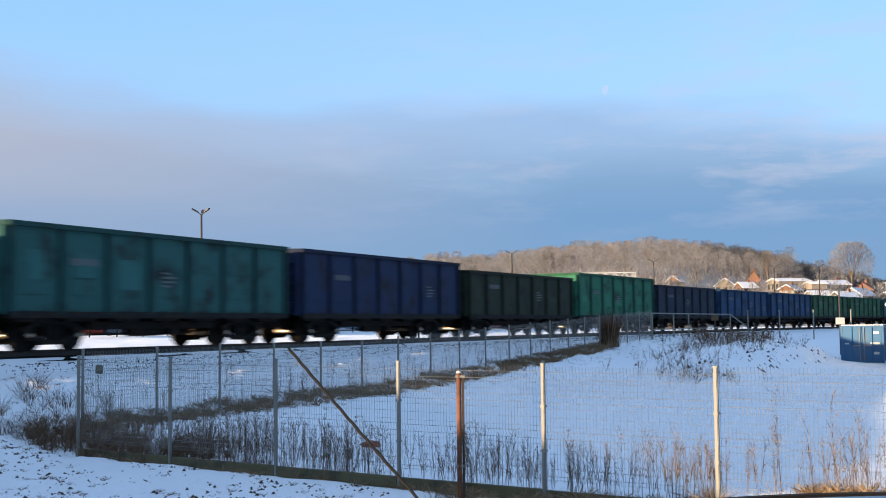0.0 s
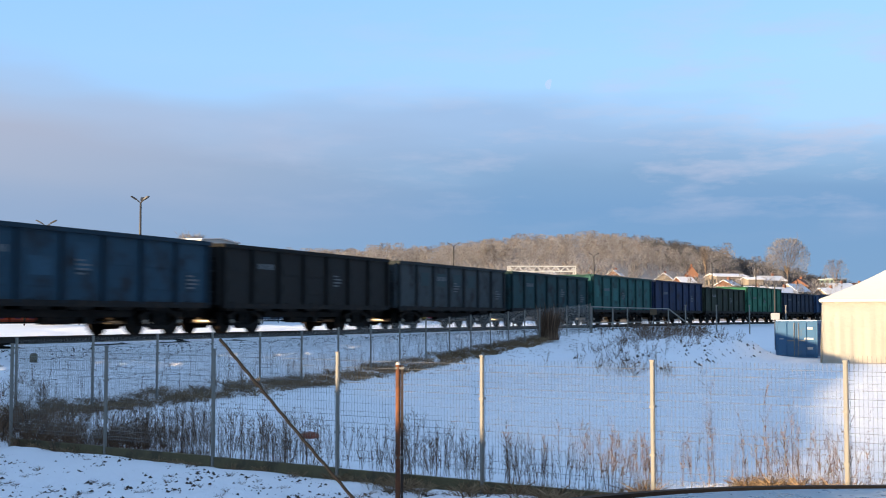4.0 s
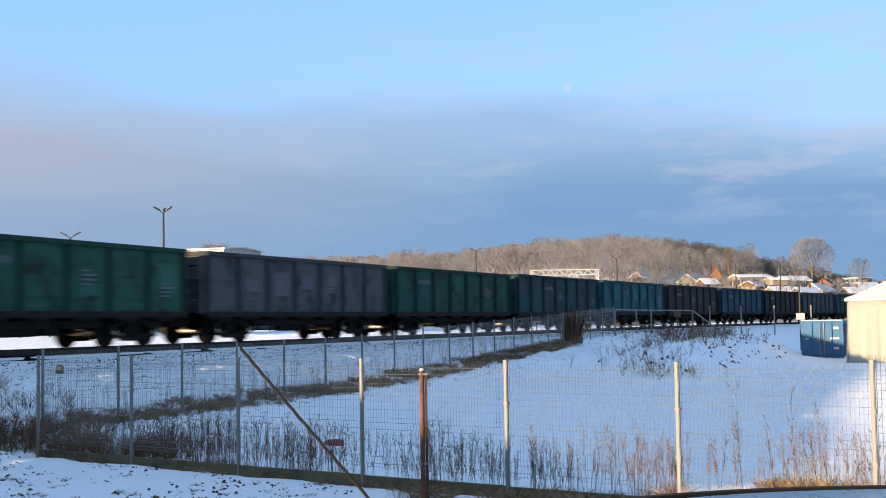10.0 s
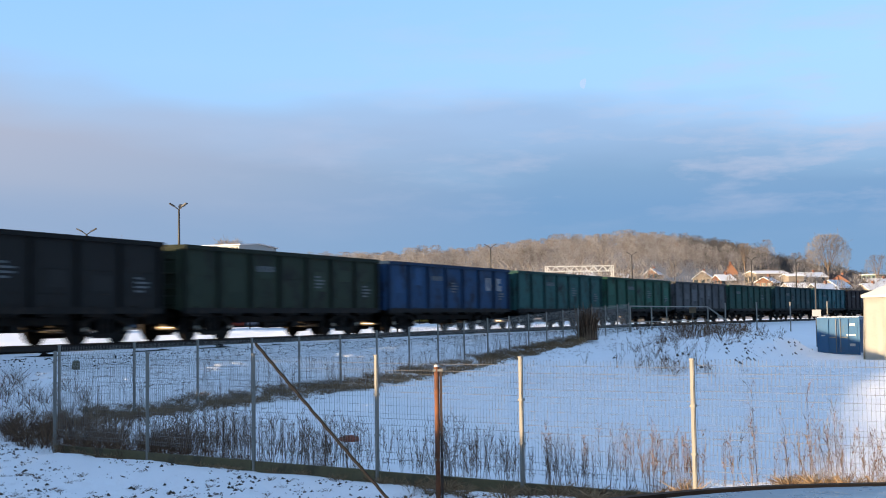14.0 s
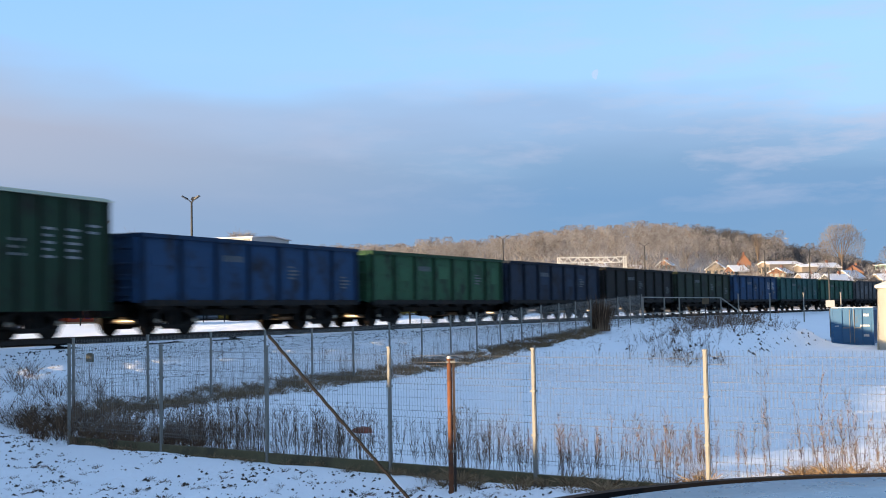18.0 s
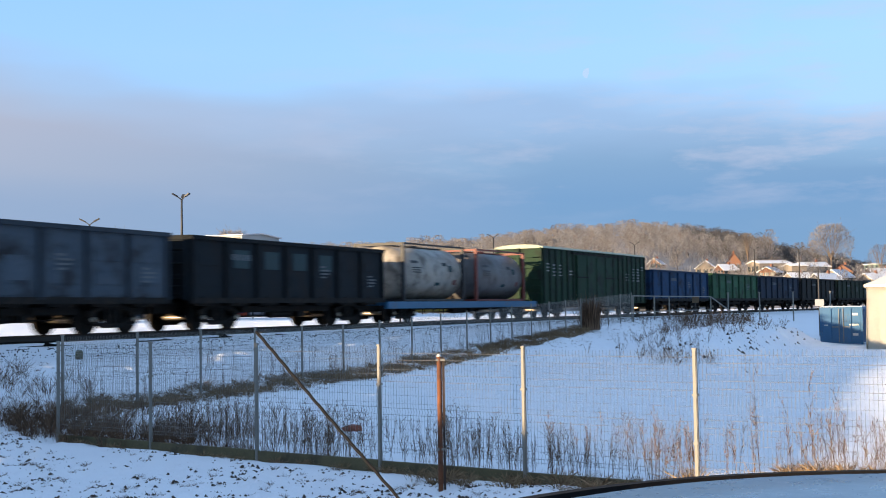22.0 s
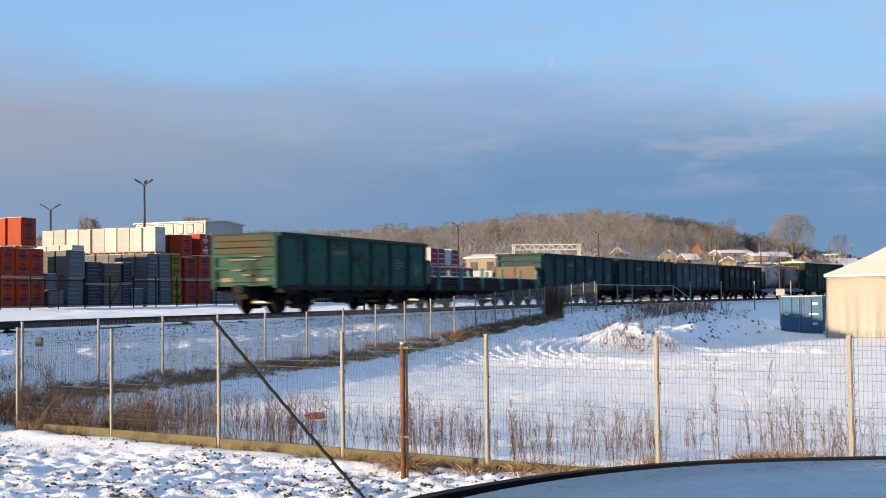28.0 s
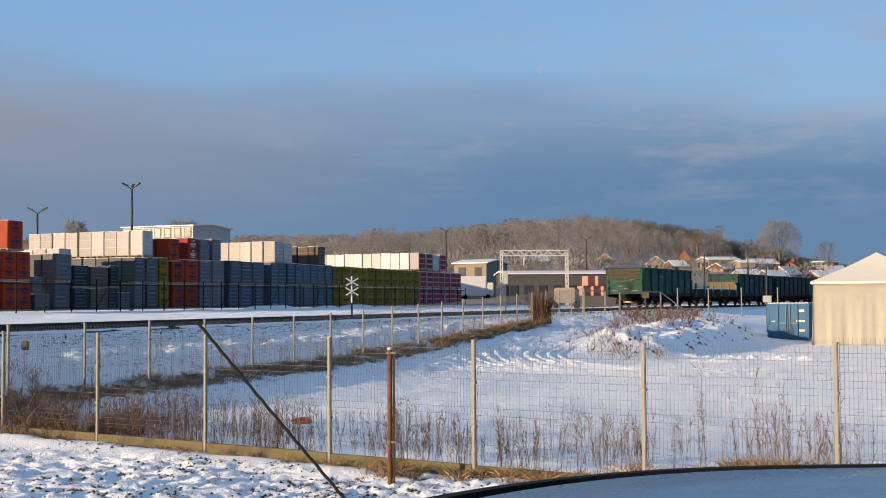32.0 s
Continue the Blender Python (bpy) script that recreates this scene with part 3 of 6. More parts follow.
def tank_container(parent, x, tank_mat, frame_mat, label):
    bm = bmesh.new()
    n, r, hl = 28, 1.20, 2.84
    sect = [(-hl - 0.26, 0.25), (-hl - 0.20, 0.62), (-hl - 0.08, 0.96), (-hl, r), (hl, r), (hl + 0.08, 0.96), (hl + 0.20, 0.62), (hl + 0.26, 0.25)]
    rings = [[bm.verts.new((xx, rr * math.cos(a), rr * math.sin(a))) for a in np.linspace(0, math.tau, n, endpoint=False)] for xx, rr in sect]
    for a, b in zip(rings, rings[1:]):
        for i in range(n):
            bm.faces.new((a[i], a[(i + 1) % n], b[(i + 1) % n], b[i]))
    bm.faces.new(rings[0])
    bm.faces.new(rings[-1])
    tank = part("tank", bm, tank_mat, parent, label, pose(x, 0, 2.20), True)
    bm = bmesh.new()
    for sx in (-1, 1):
        e = sx * 2.96
        for y in (-1.2, 1.2):
            beam(bm, (e, y, -1.25), (e, y, 1.30), 0.13, 0.13)
        for z in (-1.22, 1.24):
            beam(bm, (e, -1.2, z), (e, 1.2, z), 0.11, 0.11)
    for y in (-1.2, 1.2):
        beam(bm, (-2.96, y, -1.22), (2.96, y, -1.22), 0.10, 0.10)
        beam(bm, (-2.96, y, 1.26), (2.96, y, 1.26), 0.07, 0.07)
    part("frame", bm, frame_mat, tank)
    bm = bmesh.new()
    box(bm, -2.5, 2.5, -0.30, 0.30, 1.19, 1.23)
    rod(bm, (0, 0, 1.1), (0, 0, 1.30), 0.28, seg=14)
    part("walkway", bm, frame_mat, tank)
    for px_, pz, pw, ph, mt in ((-2.1, 0.42, 0.7, 0.12, TANKDARK), (-2.1, 0.2, 0.9, 0.05, TANKDARK), (-2.1, 0.1, 0.8, 0.05, TANKDARK), (-2.1, 0.0, 0.85, 0.05, TANKDARK), (0.9, 0.35, 0.5, 0.16, TANKDARK), (1.5, 0.1, 0.35, 0.28, PATCH), (2.0, -0.5, 0.3, 0.22, TANKRED), (0.2, -0.55, 0.5, 0.14, PATCH)):
        bm = bmesh.new()
        n_ = 4
        cols = []
        for k in range(n_ + 1):
            a = math.asin((pz + ph * k / n_) / 1.20)
            cols.append([bm.verts.new((px_ + q * pw, -1.207 * math.cos(a), 1.207 * math.sin(a))) for q in (0, 1)])
        for a, b in zip(cols, cols[1:]):
            bm.faces.new((a[0], a[1], b[1], b[0]))
        part("placard", bm, mt, tank, "worn label plate past reading")
    return tank


def tank_flat():
    top = new("container_flat_wagon")
    half, z0 = 8.2, 0.98
    bm = bmesh.new()
    for y in (-1.35, 1.35):
        box(bm, -half, half, y - 0.09, y + 0.09, z0 - 0.36, z0 - 0.06)
    for k in range(9):
        x = -half + 0.1 + k * (2 * half - 0.2) / 8
        box(bm, x - 0.1, x + 0.1, -1.3, 1.3, z0 - 0.22, z0 - 0.062)
    part("deck", bm, FLATBLUE, top, "light blue steel deck frame")
    tank_container(top, 4.0, TANKGREY, TANKRED, "grey tank container in a red frame")
    tank_container(top, -3.45, TANKWHITE, TANKDARK, "dirty white tank container")
    running_gear(top, half, 6.2, z0)
    return top


def stake_flat():
    top = new("flat_wagon")
    half, z0 = 7.3, 1.05
    bm = bmesh.new()
    box(bm, -half, half, -1.40, 1.40, z0, z0 + 0.14)
    part("deck", bm, BLACK, top)
    for y in (-1.46, 1.46):
        part("side_sill", bar(-half, half, y - 0.05, y + 0.05, z0 - 0.22, z0 + 0.10), BLACK, top)
    for k in range(6):
        x = -half + 0.75 + k * (2 * half - 1.5) / 5
        for y in (-1.56, 1.56):
            part("stake", bar(x - 0.09, x + 0.09, y - 0.07, y + 0.07, z0 - 0.15, z0 + 0.95), GREENSTEEL, top)
    for sx in (-1, 1):
        bm = bmesh.new()
        x = sx * (half - 0.25)
        box(bm, x - 0.07, x + 0.07, -1.40, 1.40, z0 + 0.14, z0 + 1.22)
        for y in (-1.3, 0, 1.3):
            box(bm, x - 0.12, x + 0.12, y - 0.06, y + 0.06, z0 + 0.10, z0 + 1.25)
        part("bulkhead", bm, TAN, top, "rusty tan bulkhead plate")
        for y in (-1.32, 1.32):
            bm = bmesh.new()
            v = [bm.verts.new((x + sx * a, y + d, z0 + h)) for d in (-0.05, 0.05) for a, h in ((0.1, 0.1), (1.0, -0.1), (1.0, 0.15), (0.1, 1.15))]
            bm.faces.new(v[:4])
            bm.faces.new(v[4:])
            for i in range(4):
                bm.faces.new((v[i], v[(i + 1) % 4], v[4 + (i + 1) % 4], v[4 + i]))
            part("bracket", bm, GREENSTEEL, top)
    for k in range(3):
        z = z0 + 0.16 + k * 0.11
        part("steel_sheet", bar(-half + 0.7, half - 0.8, -1.25, 1.25, z, z + 0.07), RAIL, top)
    bm = bmesh.new()
    box(bm, -half + 0.68, half - 0.78, -1.28, 1.28, z0 + 0.47, z0 + 0.53)
    bmesh.ops.bevel(bm, geom=bm.edges[:], offset=0.02, segments=2, affect="EDGES")
    part("snow_cover", bm, SNOW, top, "layer of snow on the load")
    running_gear(top, half, 4.86, z0)
    return top


ROOFSNOW = surface("wagon_roof", (0.36, 0.38, 0.29), 0.8, 0.0, 0.15, 1.5, 20.0, 0.0, (0.20, 0.26, 0.12), 0.2)
FLATBLUE = surface("flat_blue", (0.02, 0.10, 0.19), 0.6, 0.0, 0.2, 1.5, 20.0, 0.0, (0.06, 0.06, 0.06), 0.2)
TANKWHITE = surface("tank_white", (0.29, 0.262, 0.22), 0.45, 0.0, 0.35, 1.6, 9.0, 0.0, (0.055, 0.040, 0.028), 0.5)
TANKGREY = surface("tank_grey", (0.105, 0.102, 0.102), 0.5, 0.1, 0.25, 1.0, 8.0, 0.0, (0.04, 0.03, 0.026), 0.55)
TANKRED = surface("tank_frame_red", (0.13, 0.022, 0.014), 0.6, 0.0, 0.2, 2.0, 20.0)
TANKDARK = surface("tank_frame_dark", (0.007, 0.007, 0.008), 0.6, 0.0, 0.2, 2.0, 20.0)
GREENSTEEL = surface("stake_green", (0.035, 0.12, 0.10), 0.7, 0.0, 0.3, 2.0, 20.0, 0.0, (0.05, 0.03, 0.02), 0.3)
TAN = surface("rusty_tan", (0.115, 0.076, 0.040), 0.85, 0.0, 0.25, 1.5, 15.0, 0.0, (0.055, 0.035, 0.022), 0.4)


def chain(t):
    """Metres run by the train at t seconds: it slows a little."""
    return 13.642 * t - 0.011007 * t * t - 0.00005588 * t ** 3


TEAL, DKTEAL, GREEN, DKGREEN = (0.0161, 0.0527, 0.0527), (0.0124, 0.0322, 0.0347), (0.0205, 0.056, 0.0285), (0.0149, 0.0211, 0.0136)
BLU, DKBLUE, GREY, SOOT, BROWN = (0.0120, 0.0330, 0.0720), (0.0112, 0.0174, 0.0298), (0.050, 0.051, 0.053), (0.0100, 0.0100, 0.0094), (0.0186, 0.0143, 0.0149)
STEELBLUE = (0.0372, 0.0484, 0.0608)
# head of the body at the start, colour, height, look
GONDOLAS = (
    (144.2, DKGREEN, 3.1, "dark green"), (130.3, TEAL, 3.1, "teal"), (116.5, (0.0186, 0.0620, 0.0310), 3.1, "green"), (102.64, GREEN, 3.1, "bright green"), (89.03, BLU, 3.1, "blue"), (75.21, BLU, 3.1, "blue"),
    (61.2, DKBLUE, 3.1, "dark blue"), (47.54, (0.0186, 0.0868, 0.0527), 3.45, "tall sea-green"), (33.72, DKGREEN, 3.1, "sooty dark green"), (19.81, (0.0112, 0.0186, 0.0434), 3.36, "patchy dark blue"),
    (5.99, (0.0161, 0.0589, 0.0546), 3.36, "worn teal"), (-7.99, DKTEAL, 3.1, "dark teal"), (-21.86, (0.0279, 0.0341, 0.0360), 3.1, "sooty grey"), (-35.77, SOOT, 3.1, "soot-black"),
    (-49.44, (0.0124, 0.0310, 0.0465), 3.1, "blue-green"), (-63.64, BROWN, 3.1, "dark brown"), (-77.48, (0.0149, 0.0558, 0.0651), 3.1, "turquoise"), (-91.24, DKTEAL, 3.1, "dark teal"),
    (-105.21, (0.0112, 0.0372, 0.0298), 3.03, "dark sea-green"), (-118.98, GREY, 3.03, "grey"), (-132.94, (0.0149, 0.0508, 0.0347), 3.03, "green"), (-146.72, (0.0161, 0.0527, 0.0496), 3.03, "teal"),
    (-160.68, BLU, 3.03, "blue"), (-174.41, DKGREEN, 3.03, "sooty dark green"), (-188.35, SOOT, 3.03, "soot-black"), (-202.34, DKBLUE, 3.03, "dark blue"), (-216.09, GREEN, 3.03, "bright green"),
    (-230.07, BLU, 3.03, "blue"), (-279.73, (0.006, 0.0085, 0.0105), 3.03, "soot-dark with pale panels"), (-293.66, STEELBLUE, 3.03, "grey-blue"), (-307.49, (0.0100, 0.0250, 0.0280), 3.03, "dark teal"),
    (-321.48, (0.0136, 0.0335, 0.0384), 3.03, "dark teal"), (-350.02, (0.0136, 0.0465, 0.0384), 3.03, "green"),
)
TRAIN = []


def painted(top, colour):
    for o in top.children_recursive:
        # ribs and rims darker than the panels: dirt and shadow lines put into the colour
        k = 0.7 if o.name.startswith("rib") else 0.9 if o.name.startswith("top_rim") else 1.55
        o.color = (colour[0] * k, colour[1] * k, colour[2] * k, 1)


FROSTPATCH = surface("frost_patch", (0.16, 0.12, 0.09), 0.9, 0.0, 0.5, 3.0, 12.0)
STENCIL = surface("stencil_white", (0.085, 0.095, 0.10), 0.8, 0.0, 0.25, 3.0, 12.0)
LETTER = surface("letter_white", (0.20, 0.21, 0.22), 0.8, 0.0, 0.2, 3.0, 12.0)
ENDWOOD = surface("weathered_boards", (0.052, 0.036, 0.022), 0.9, 0.0, 0.5, 2.5, 14.0, 0.004, (0.03, 0.04, 0.022), 0.5)
PATCH = surface("chalky_patch", (0.010, 0.030, 0.034), 0.8, 0.0, 0.3, 2.0, 9.0)
STENCILS = {}


def stencil_mesh(kind):
    """Painted lettering past reading, as short bars."""
    if kind not in STENCILS:
        r = random.Random(kind)
        bm = bmesh.new()
        if kind == 0:
            for k in range(8):
                box(bm, -0.55 + k * 0.14, -0.46 + k * 0.14, -0.004, 0.004, 0, 0.20)
        elif kind == 1:
            for k in range(4):
                box(bm, -0.35, -0.35 + r.uniform(0.3, 0.7), -0.004, 0.004, -k * 0.13, -k * 0.13 + 0.06)
        elif kind == 2:
            box(bm, -0.62, -0.40, -0.004, 0.004, 0, 0.62)
            box(bm, -0.40, -0.24, -0.004, 0.004, 0, 0.14)
            box(bm, -0.24, -0.06, -0.004, 0.004, 0, 0.62)
        elif kind == 3:
            box(bm, 0.0, 0.20, -0.004, 0.004, 0.0, 0.62)
            box(bm, 0.20, 0.50, -0.004, 0.004, 0.36, 0.62)
            box(bm, 0.26, 0.58, -0.004, 0.004, 0.0, 0.26)
        else:
            box(bm, -0.45, 0.45, -0.003, 0.003, 0.0, 0.62)
        STENCILS[kind] = mesh_of(bm, "stencil", STENCIL if kind < 2 else LETTER if kind < 4 else PATCH)
    return STENCILS[kind]


WORN = mesh_of(bar(-0.45, 0.45, -0.002, 0.002, 0.0, 0.62), "worn_patch", PAINT)


def stencils(w, height, seed):
    r = random.Random(seed)
    bay = 12.75 / 7
    y = -1.494

    def at(k, z):
        return pose(-6.415 + 0.16 + bay * (k + 0.5) - 0.08, y, z)
    part("stencil", stencil_mesh(0), STENCIL, w, "painted number past reading", at(r.choice((1, 2)), 2.32))
    part("stencil", stencil_mesh(1), STENCIL, w, "", at(r.choice((3, 4, 5)), 2.20))
    if r.random() < 0.7:
        part("stencil", stencil_mesh(1), STENCIL, w, "", at(6, 1.9))
    if abs(seed + 1606) < 3:
        part("stencil", stencil_mesh(2), LETTER, w, "large pale painted letter shape", at(5, 1.95) @ pose(0.52, 0, 0))
        part("stencil", stencil_mesh(3), LETTER, w, "large pale painted letter shape", at(6, 1.95) @ pose(-0.62, 0, 0))
    tint = w.children[0].color
    if seed not in (-2797, -218):
        for k in r.sample(range(7), r.choice((0, 1, 2, 3, 4))):
            lighter = r.uniform(1.08, 1.38)
            ob = part("worn_patch", WORN, PAINT, w, "", at(k, r.uniform(1.5, 2.1)) @ Matrix.Diagonal((r.uniform(0.6, 1.15), 1, r.uniform(0.5, 1.4), 1)))
            ob.color = (tint[0] * lighter, tint[1] * lighter, tint[2] * lighter, 1)
    if seed in (-2797, -218):
        for k in (1, 2, 3, 4):
            part("repainted_patch", stencil_mesh(4), PATCH, w, "", at(k, 2.05))


def train():
    kinds = {h: gondola(h) for h in sorted({g[2] for g in GONDOLAS})}
    left = {h: sum(g[2] == h for g in GONDOLAS) for h in kinds}
    for head, colour, height, look_ in GONDOLAS:
        left[height] -= 1
        w = copy_thing(kinds[height], pose(0, 0, 0)) if left[height] else kinds[height]
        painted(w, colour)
        tagged(w, look_ + " steel open freight wagon on the rails", "freight wagon", "train wagons")
        stencils(w, height, int(head * 10))
        if head < -350:
            for z in (2.28, 2.52, 2.76):
                part("end_board", bar(-6.60, -6.57, -1.3, 1.3, z, z + 0.2), ENDWOOD, w, "weathered brown end board")
            for y, z, a, b in ((-1.1, 1.22, 0.5, 0.12), (-0.3, 1.42, 0.35, 0.08), (0.5, 1.2, 0.5, 0.16), (-0.6, 2.02, 1.3, 0.05), (-1.2, 2.14, 0.8, 0.04), (0.1, 1.62, 0.4, 0.06)):
                part("frost_patch", bar(-6.58, -6.56, y, y + a, z, z + b), FROSTPATCH, w, "frosty rust-stained patch")
        TRAIN.append((w, head - 6.415, 4.33))
    w = box_van()
    painted(w, (0.0105, 0.0245, 0.0140))
    tagged(w, "green covered steel wagon with ribbed sides and snowy roof", "freight wagon", "train wagons")
    TRAIN.append((w, -252.96, 6.1))
    w = tank_flat()
    tagged(w, "blue flat wagon carrying two dirty tank containers", "freight wagon", "train wagons")
    TRAIN.append((w, -270.95, 6.2))
    w = stake_flat()
    tagged(w, "dark flat wagon with stakes and snow-covered steel sheets", "freight wagon", "train wagons")
    TRAIN.append((w, -342.2, 4.86))


train()


def wagon_pose(middle, pivot, t):
    s = middle + chain(t)
    xa, ya, _ = track(s - pivot)
    xb, yb, _ = track(s + pivot)
    return pose((xa + xb) / 2, (ya + yb) / 2, RAIL_Z, 0, 0, math.degrees(math.atan2(yb - ya, xb - xa)))


def spinning(wagon, middle):
    """Turn the axles of a wagon as it rolls."""
    for axle in [o for o in wagon.children_recursive if o.name.startswith("axle")]:
        x = axle.location.x
        rows = []
        for k in range(0, 801):
            a = math.degrees(chain(k / 25) / 0.43) % 360
            rows.append((k / 25, pose(x, 0, 0.43, 0, a, 0)))
        walk(axle, rows)


def motions():
    for wagon, middle, pivot in TRAIN:
        if middle < -340:
            spinning(wagon, middle)
    for wagon, middle, pivot in TRAIN:
        walk(wagon, [(t, wagon_pose(middle, pivot, t)) for t in range(33)])


# ---- fences ----

def mesh_panel(width, height, step):
    """Welded wire panel with folded stiffening rows."""
    v, f = [], []

    def wire(a, b, r):
        a, b = Vector(a), Vector(b)
        d = (b - a).normalized()
        u = d.orthogonal().normalized() * r
        w = d.cross(u)
        base = len(v)
        for p in (a, b):
            for k in range(3):
                q = p + u * math.cos(k * 2.094) + w * math.sin(k * 2.094)
                v.append(q[:])
        for k in range(3):
            f.append((base + k, base + (k + 1) % 3, base + 3 + (k + 1) % 3, base + 3 + k))
    n = int(width / step)
    folds = (0.12, 0.62, 1.11, height - 0.10)
    for i in range(n + 1):
        x = i * width / n
        z = 0.0
        for q in folds:
            wire((x, 0, z), (x, 0, q - 0.05), 0.0026)
            wire((x, 0, q - 0.05), (x, 0.025, q), 0.0026)
            wire((x, 0.025, q), (x, 0, q + 0.05), 0.0026)
            z = q + 0.05
        wire((x, 0, z), (x, 0, height + 0.03), 0.0026)
    for q in folds:
        for dz in (-0.05, 0.05):
            wire((0, 0.004, q + dz), (width, 0.004, q + dz), 0.0032)
    for q in (0.02, 0.245, 0.37, 0.495, 0.74, 0.86, 0.98, 1.24, 1.33):
        wire((0, 0.004, q), (width, 0.004, q), 0.0019)
    return raw("mesh_panel", v, f, WIRE)


POST = None


def fence_run(name, label, start, along, first, last, base, plinth):
    """A run of posts 2.5 m apart with wire panels, standing on a concrete plinth."""
    global POST
    fence = new(name)
    tagged(fence, label, "fence", "wire fences")
    if POST is None:
        bm = bmesh.new()
        box(bm, -0.026, 0.026, -0.026, 0.026, 0, 1.92)
        bmesh.ops.bevel(bm, geom=[e for e in bm.edges if abs(e.verts[0].co.z - e.verts[1].co.z) > 1], offset=0.008, segments=2, affect="EDGES")
        box(bm, -0.029, 0.029, -0.029, 0.029, 1.92, 1.94)
        POST = mesh_of(bm, "post", ZINC)
        fence_run.clip = mesh_of(bar(-0.034, 0.034, -0.036, 0.034, -0.015, 0.015), "clip", ZINC)
        fence_run.panel = mesh_panel(2.43, 1.53, 0.05)
        bm = bmesh.new()
        box(bm, 0.035, 2.465, -0.025, 0.025, 0, 0.25)
        bmesh.ops.bevel(bm, geom=bm.edges[:], offset=0.008, segments=1, affect="EDGES")
        fence_run.slab = mesh_of(bm, "plinth", CONCRETE)
    a = math.atan2(along[1], along[0])
    c, s = math.cos(a), math.sin(a)
    for k in range(first, last + 1):
        reach = 2.5 * k - (0.12 if plinth and k >= 5 else 0.0)
        x, y = start[0] + reach * c, start[1] + reach * s
        z = base(k)
        m = pose(x, y, z, 0, 0, math.degrees(a))
        post = part("post", POST, ZINC, fence, "", m)
        for h in (0.75, 1.35):
            part("clip", fence_run.clip, ZINC, post, "", pose(0, 0, h))
        if k < last:
            z2 = base(k + 1)
            tilt = math.degrees(math.atan2(z2 - z, 2.5))
            p = pose(x, y, max(z, z2) if plinth or abs(tilt) < 1 else z, 0, 0 if plinth else -tilt, math.degrees(a))
            part("mesh_panel", fence_run.panel, WIRE, fence, "", p @ pose(0.035, 0.035, 0.33))
            if plinth:
                part("plinth", fence_run.slab, CONCRETE, fence, "mossy concrete plinth slab", p @ pose(0, 0, -0.03))
    return fence


fence_run("near_fence", "galvanised wire mesh fence on a mossy concrete plinth", (-4.65, 20.7), (0.811, -0.585), -1, 7, lambda k: 0.10 if k >= 6 else 0.0 if k == 5 else -0.010 * k, True)
fence_run("rear_fence", "galvanised wire mesh fence along the railway bank", (-7.59, 25.49), (0.4203, 0.9074), 0, 19,
          lambda k: 0.06 + max(0.0, (k - 5)) * 0.085, False)

# ---- rusty post by the fence ----


def rusty_post():
    x, y = 0.27, 15.85
    z = gz(x, y) - 0.1
    top = new("rusty_post")
    top.location = (x, y, z)
    tagged(top, "rusty iron gate post standing beside the fence", "post")
    bm = bmesh.new()
    rod(bm, (0, 0, 0), (0, 0, 1.86), 0.034, 0.033, 12)
    part("shaft", bm, RUST, top, "", None, True)
    bm = bmesh.new()
    rod(bm, (0, 0, 1.86), (0, 0, 1.89), 0.036, 0.024, 12)
    part("cap", bm, WHITE, top, "snow on the post top")
    for h in (0.62, 1.80):
        bm = bmesh.new()
        box(bm, -0.045, 0.08, -0.03, 0.03, h, h + 0.03)
        part("hinge", bm, ZINC, top)
    part("upright", bar(0.038, 0.070, -0.018, 0.018, 0.10, 1.85), DARKRUST, top, "dark rusted upright strip")


rusty_post()

# ---- stores yard ----
U, V, YARD = Vector((0.899, -0.437, 0)), Vector((0.437, 0.899, 0)), Vector((-24.4, 79.0, 1.95))
YAW = math.degrees(math.atan2(V.y, V.x))
WRAP = {}


def wrap_material(name, base, vary=0.12):
    if name not in WRAP:
        WRAP[name] = surface("wrap_" + name, base, 0.55, 0.0, vary * 1.8, 1.6, 9.0, 0.03, None, 0, False, 0.12, 5.0, 0.35)
    return WRAP[name]


PALETTE = {
    "orange": (0.245, 0.030, 0.007), "grey": (0.078, 0.083, 0.090), "beige": (0.33, 0.315, 0.31), "dark": (0.017, 0.022, 0.028), "brown": (0.075, 0.055, 0.047),
    "yellow": (0.20, 0.128, 0.009), "red": (0.27, 0.024, 0.018), "lilac": (0.12, 0.112, 0.125), "blue": (0.060, 0.078, 0.100), "cream": (0.37, 0.345, 0.33), "white": (0.47, 0.45, 0.45), "crimson": (0.34, 0.30, 0.32)}
LABELS = {"orange": (0.05, 0.016, 0.045), "grey": (0.115, 0.135, 0.16), "beige": (0.42, 0.40, 0.39), "dark": (0.06, 0.08, 0.11), "brown": (0.13, 0.10, 0.085), "yellow": (0.085, 0.050, 0.010),
          "red": (0.42, 0.36, 0.34), "lilac": (0.165, 0.155, 0.175), "blue": (0.105, 0.145, 0.195), "cream": (0.42, 0.38, 0.355), "white": (0.52, 0.49, 0.48), "crimson": (0.20, 0.018, 0.026)}
PACKS = {}
WOOD = surface("pallet_wood", (0.26, 0.17, 0.10), 0.9, 0.0, 0.2, 3.0, 30.0)


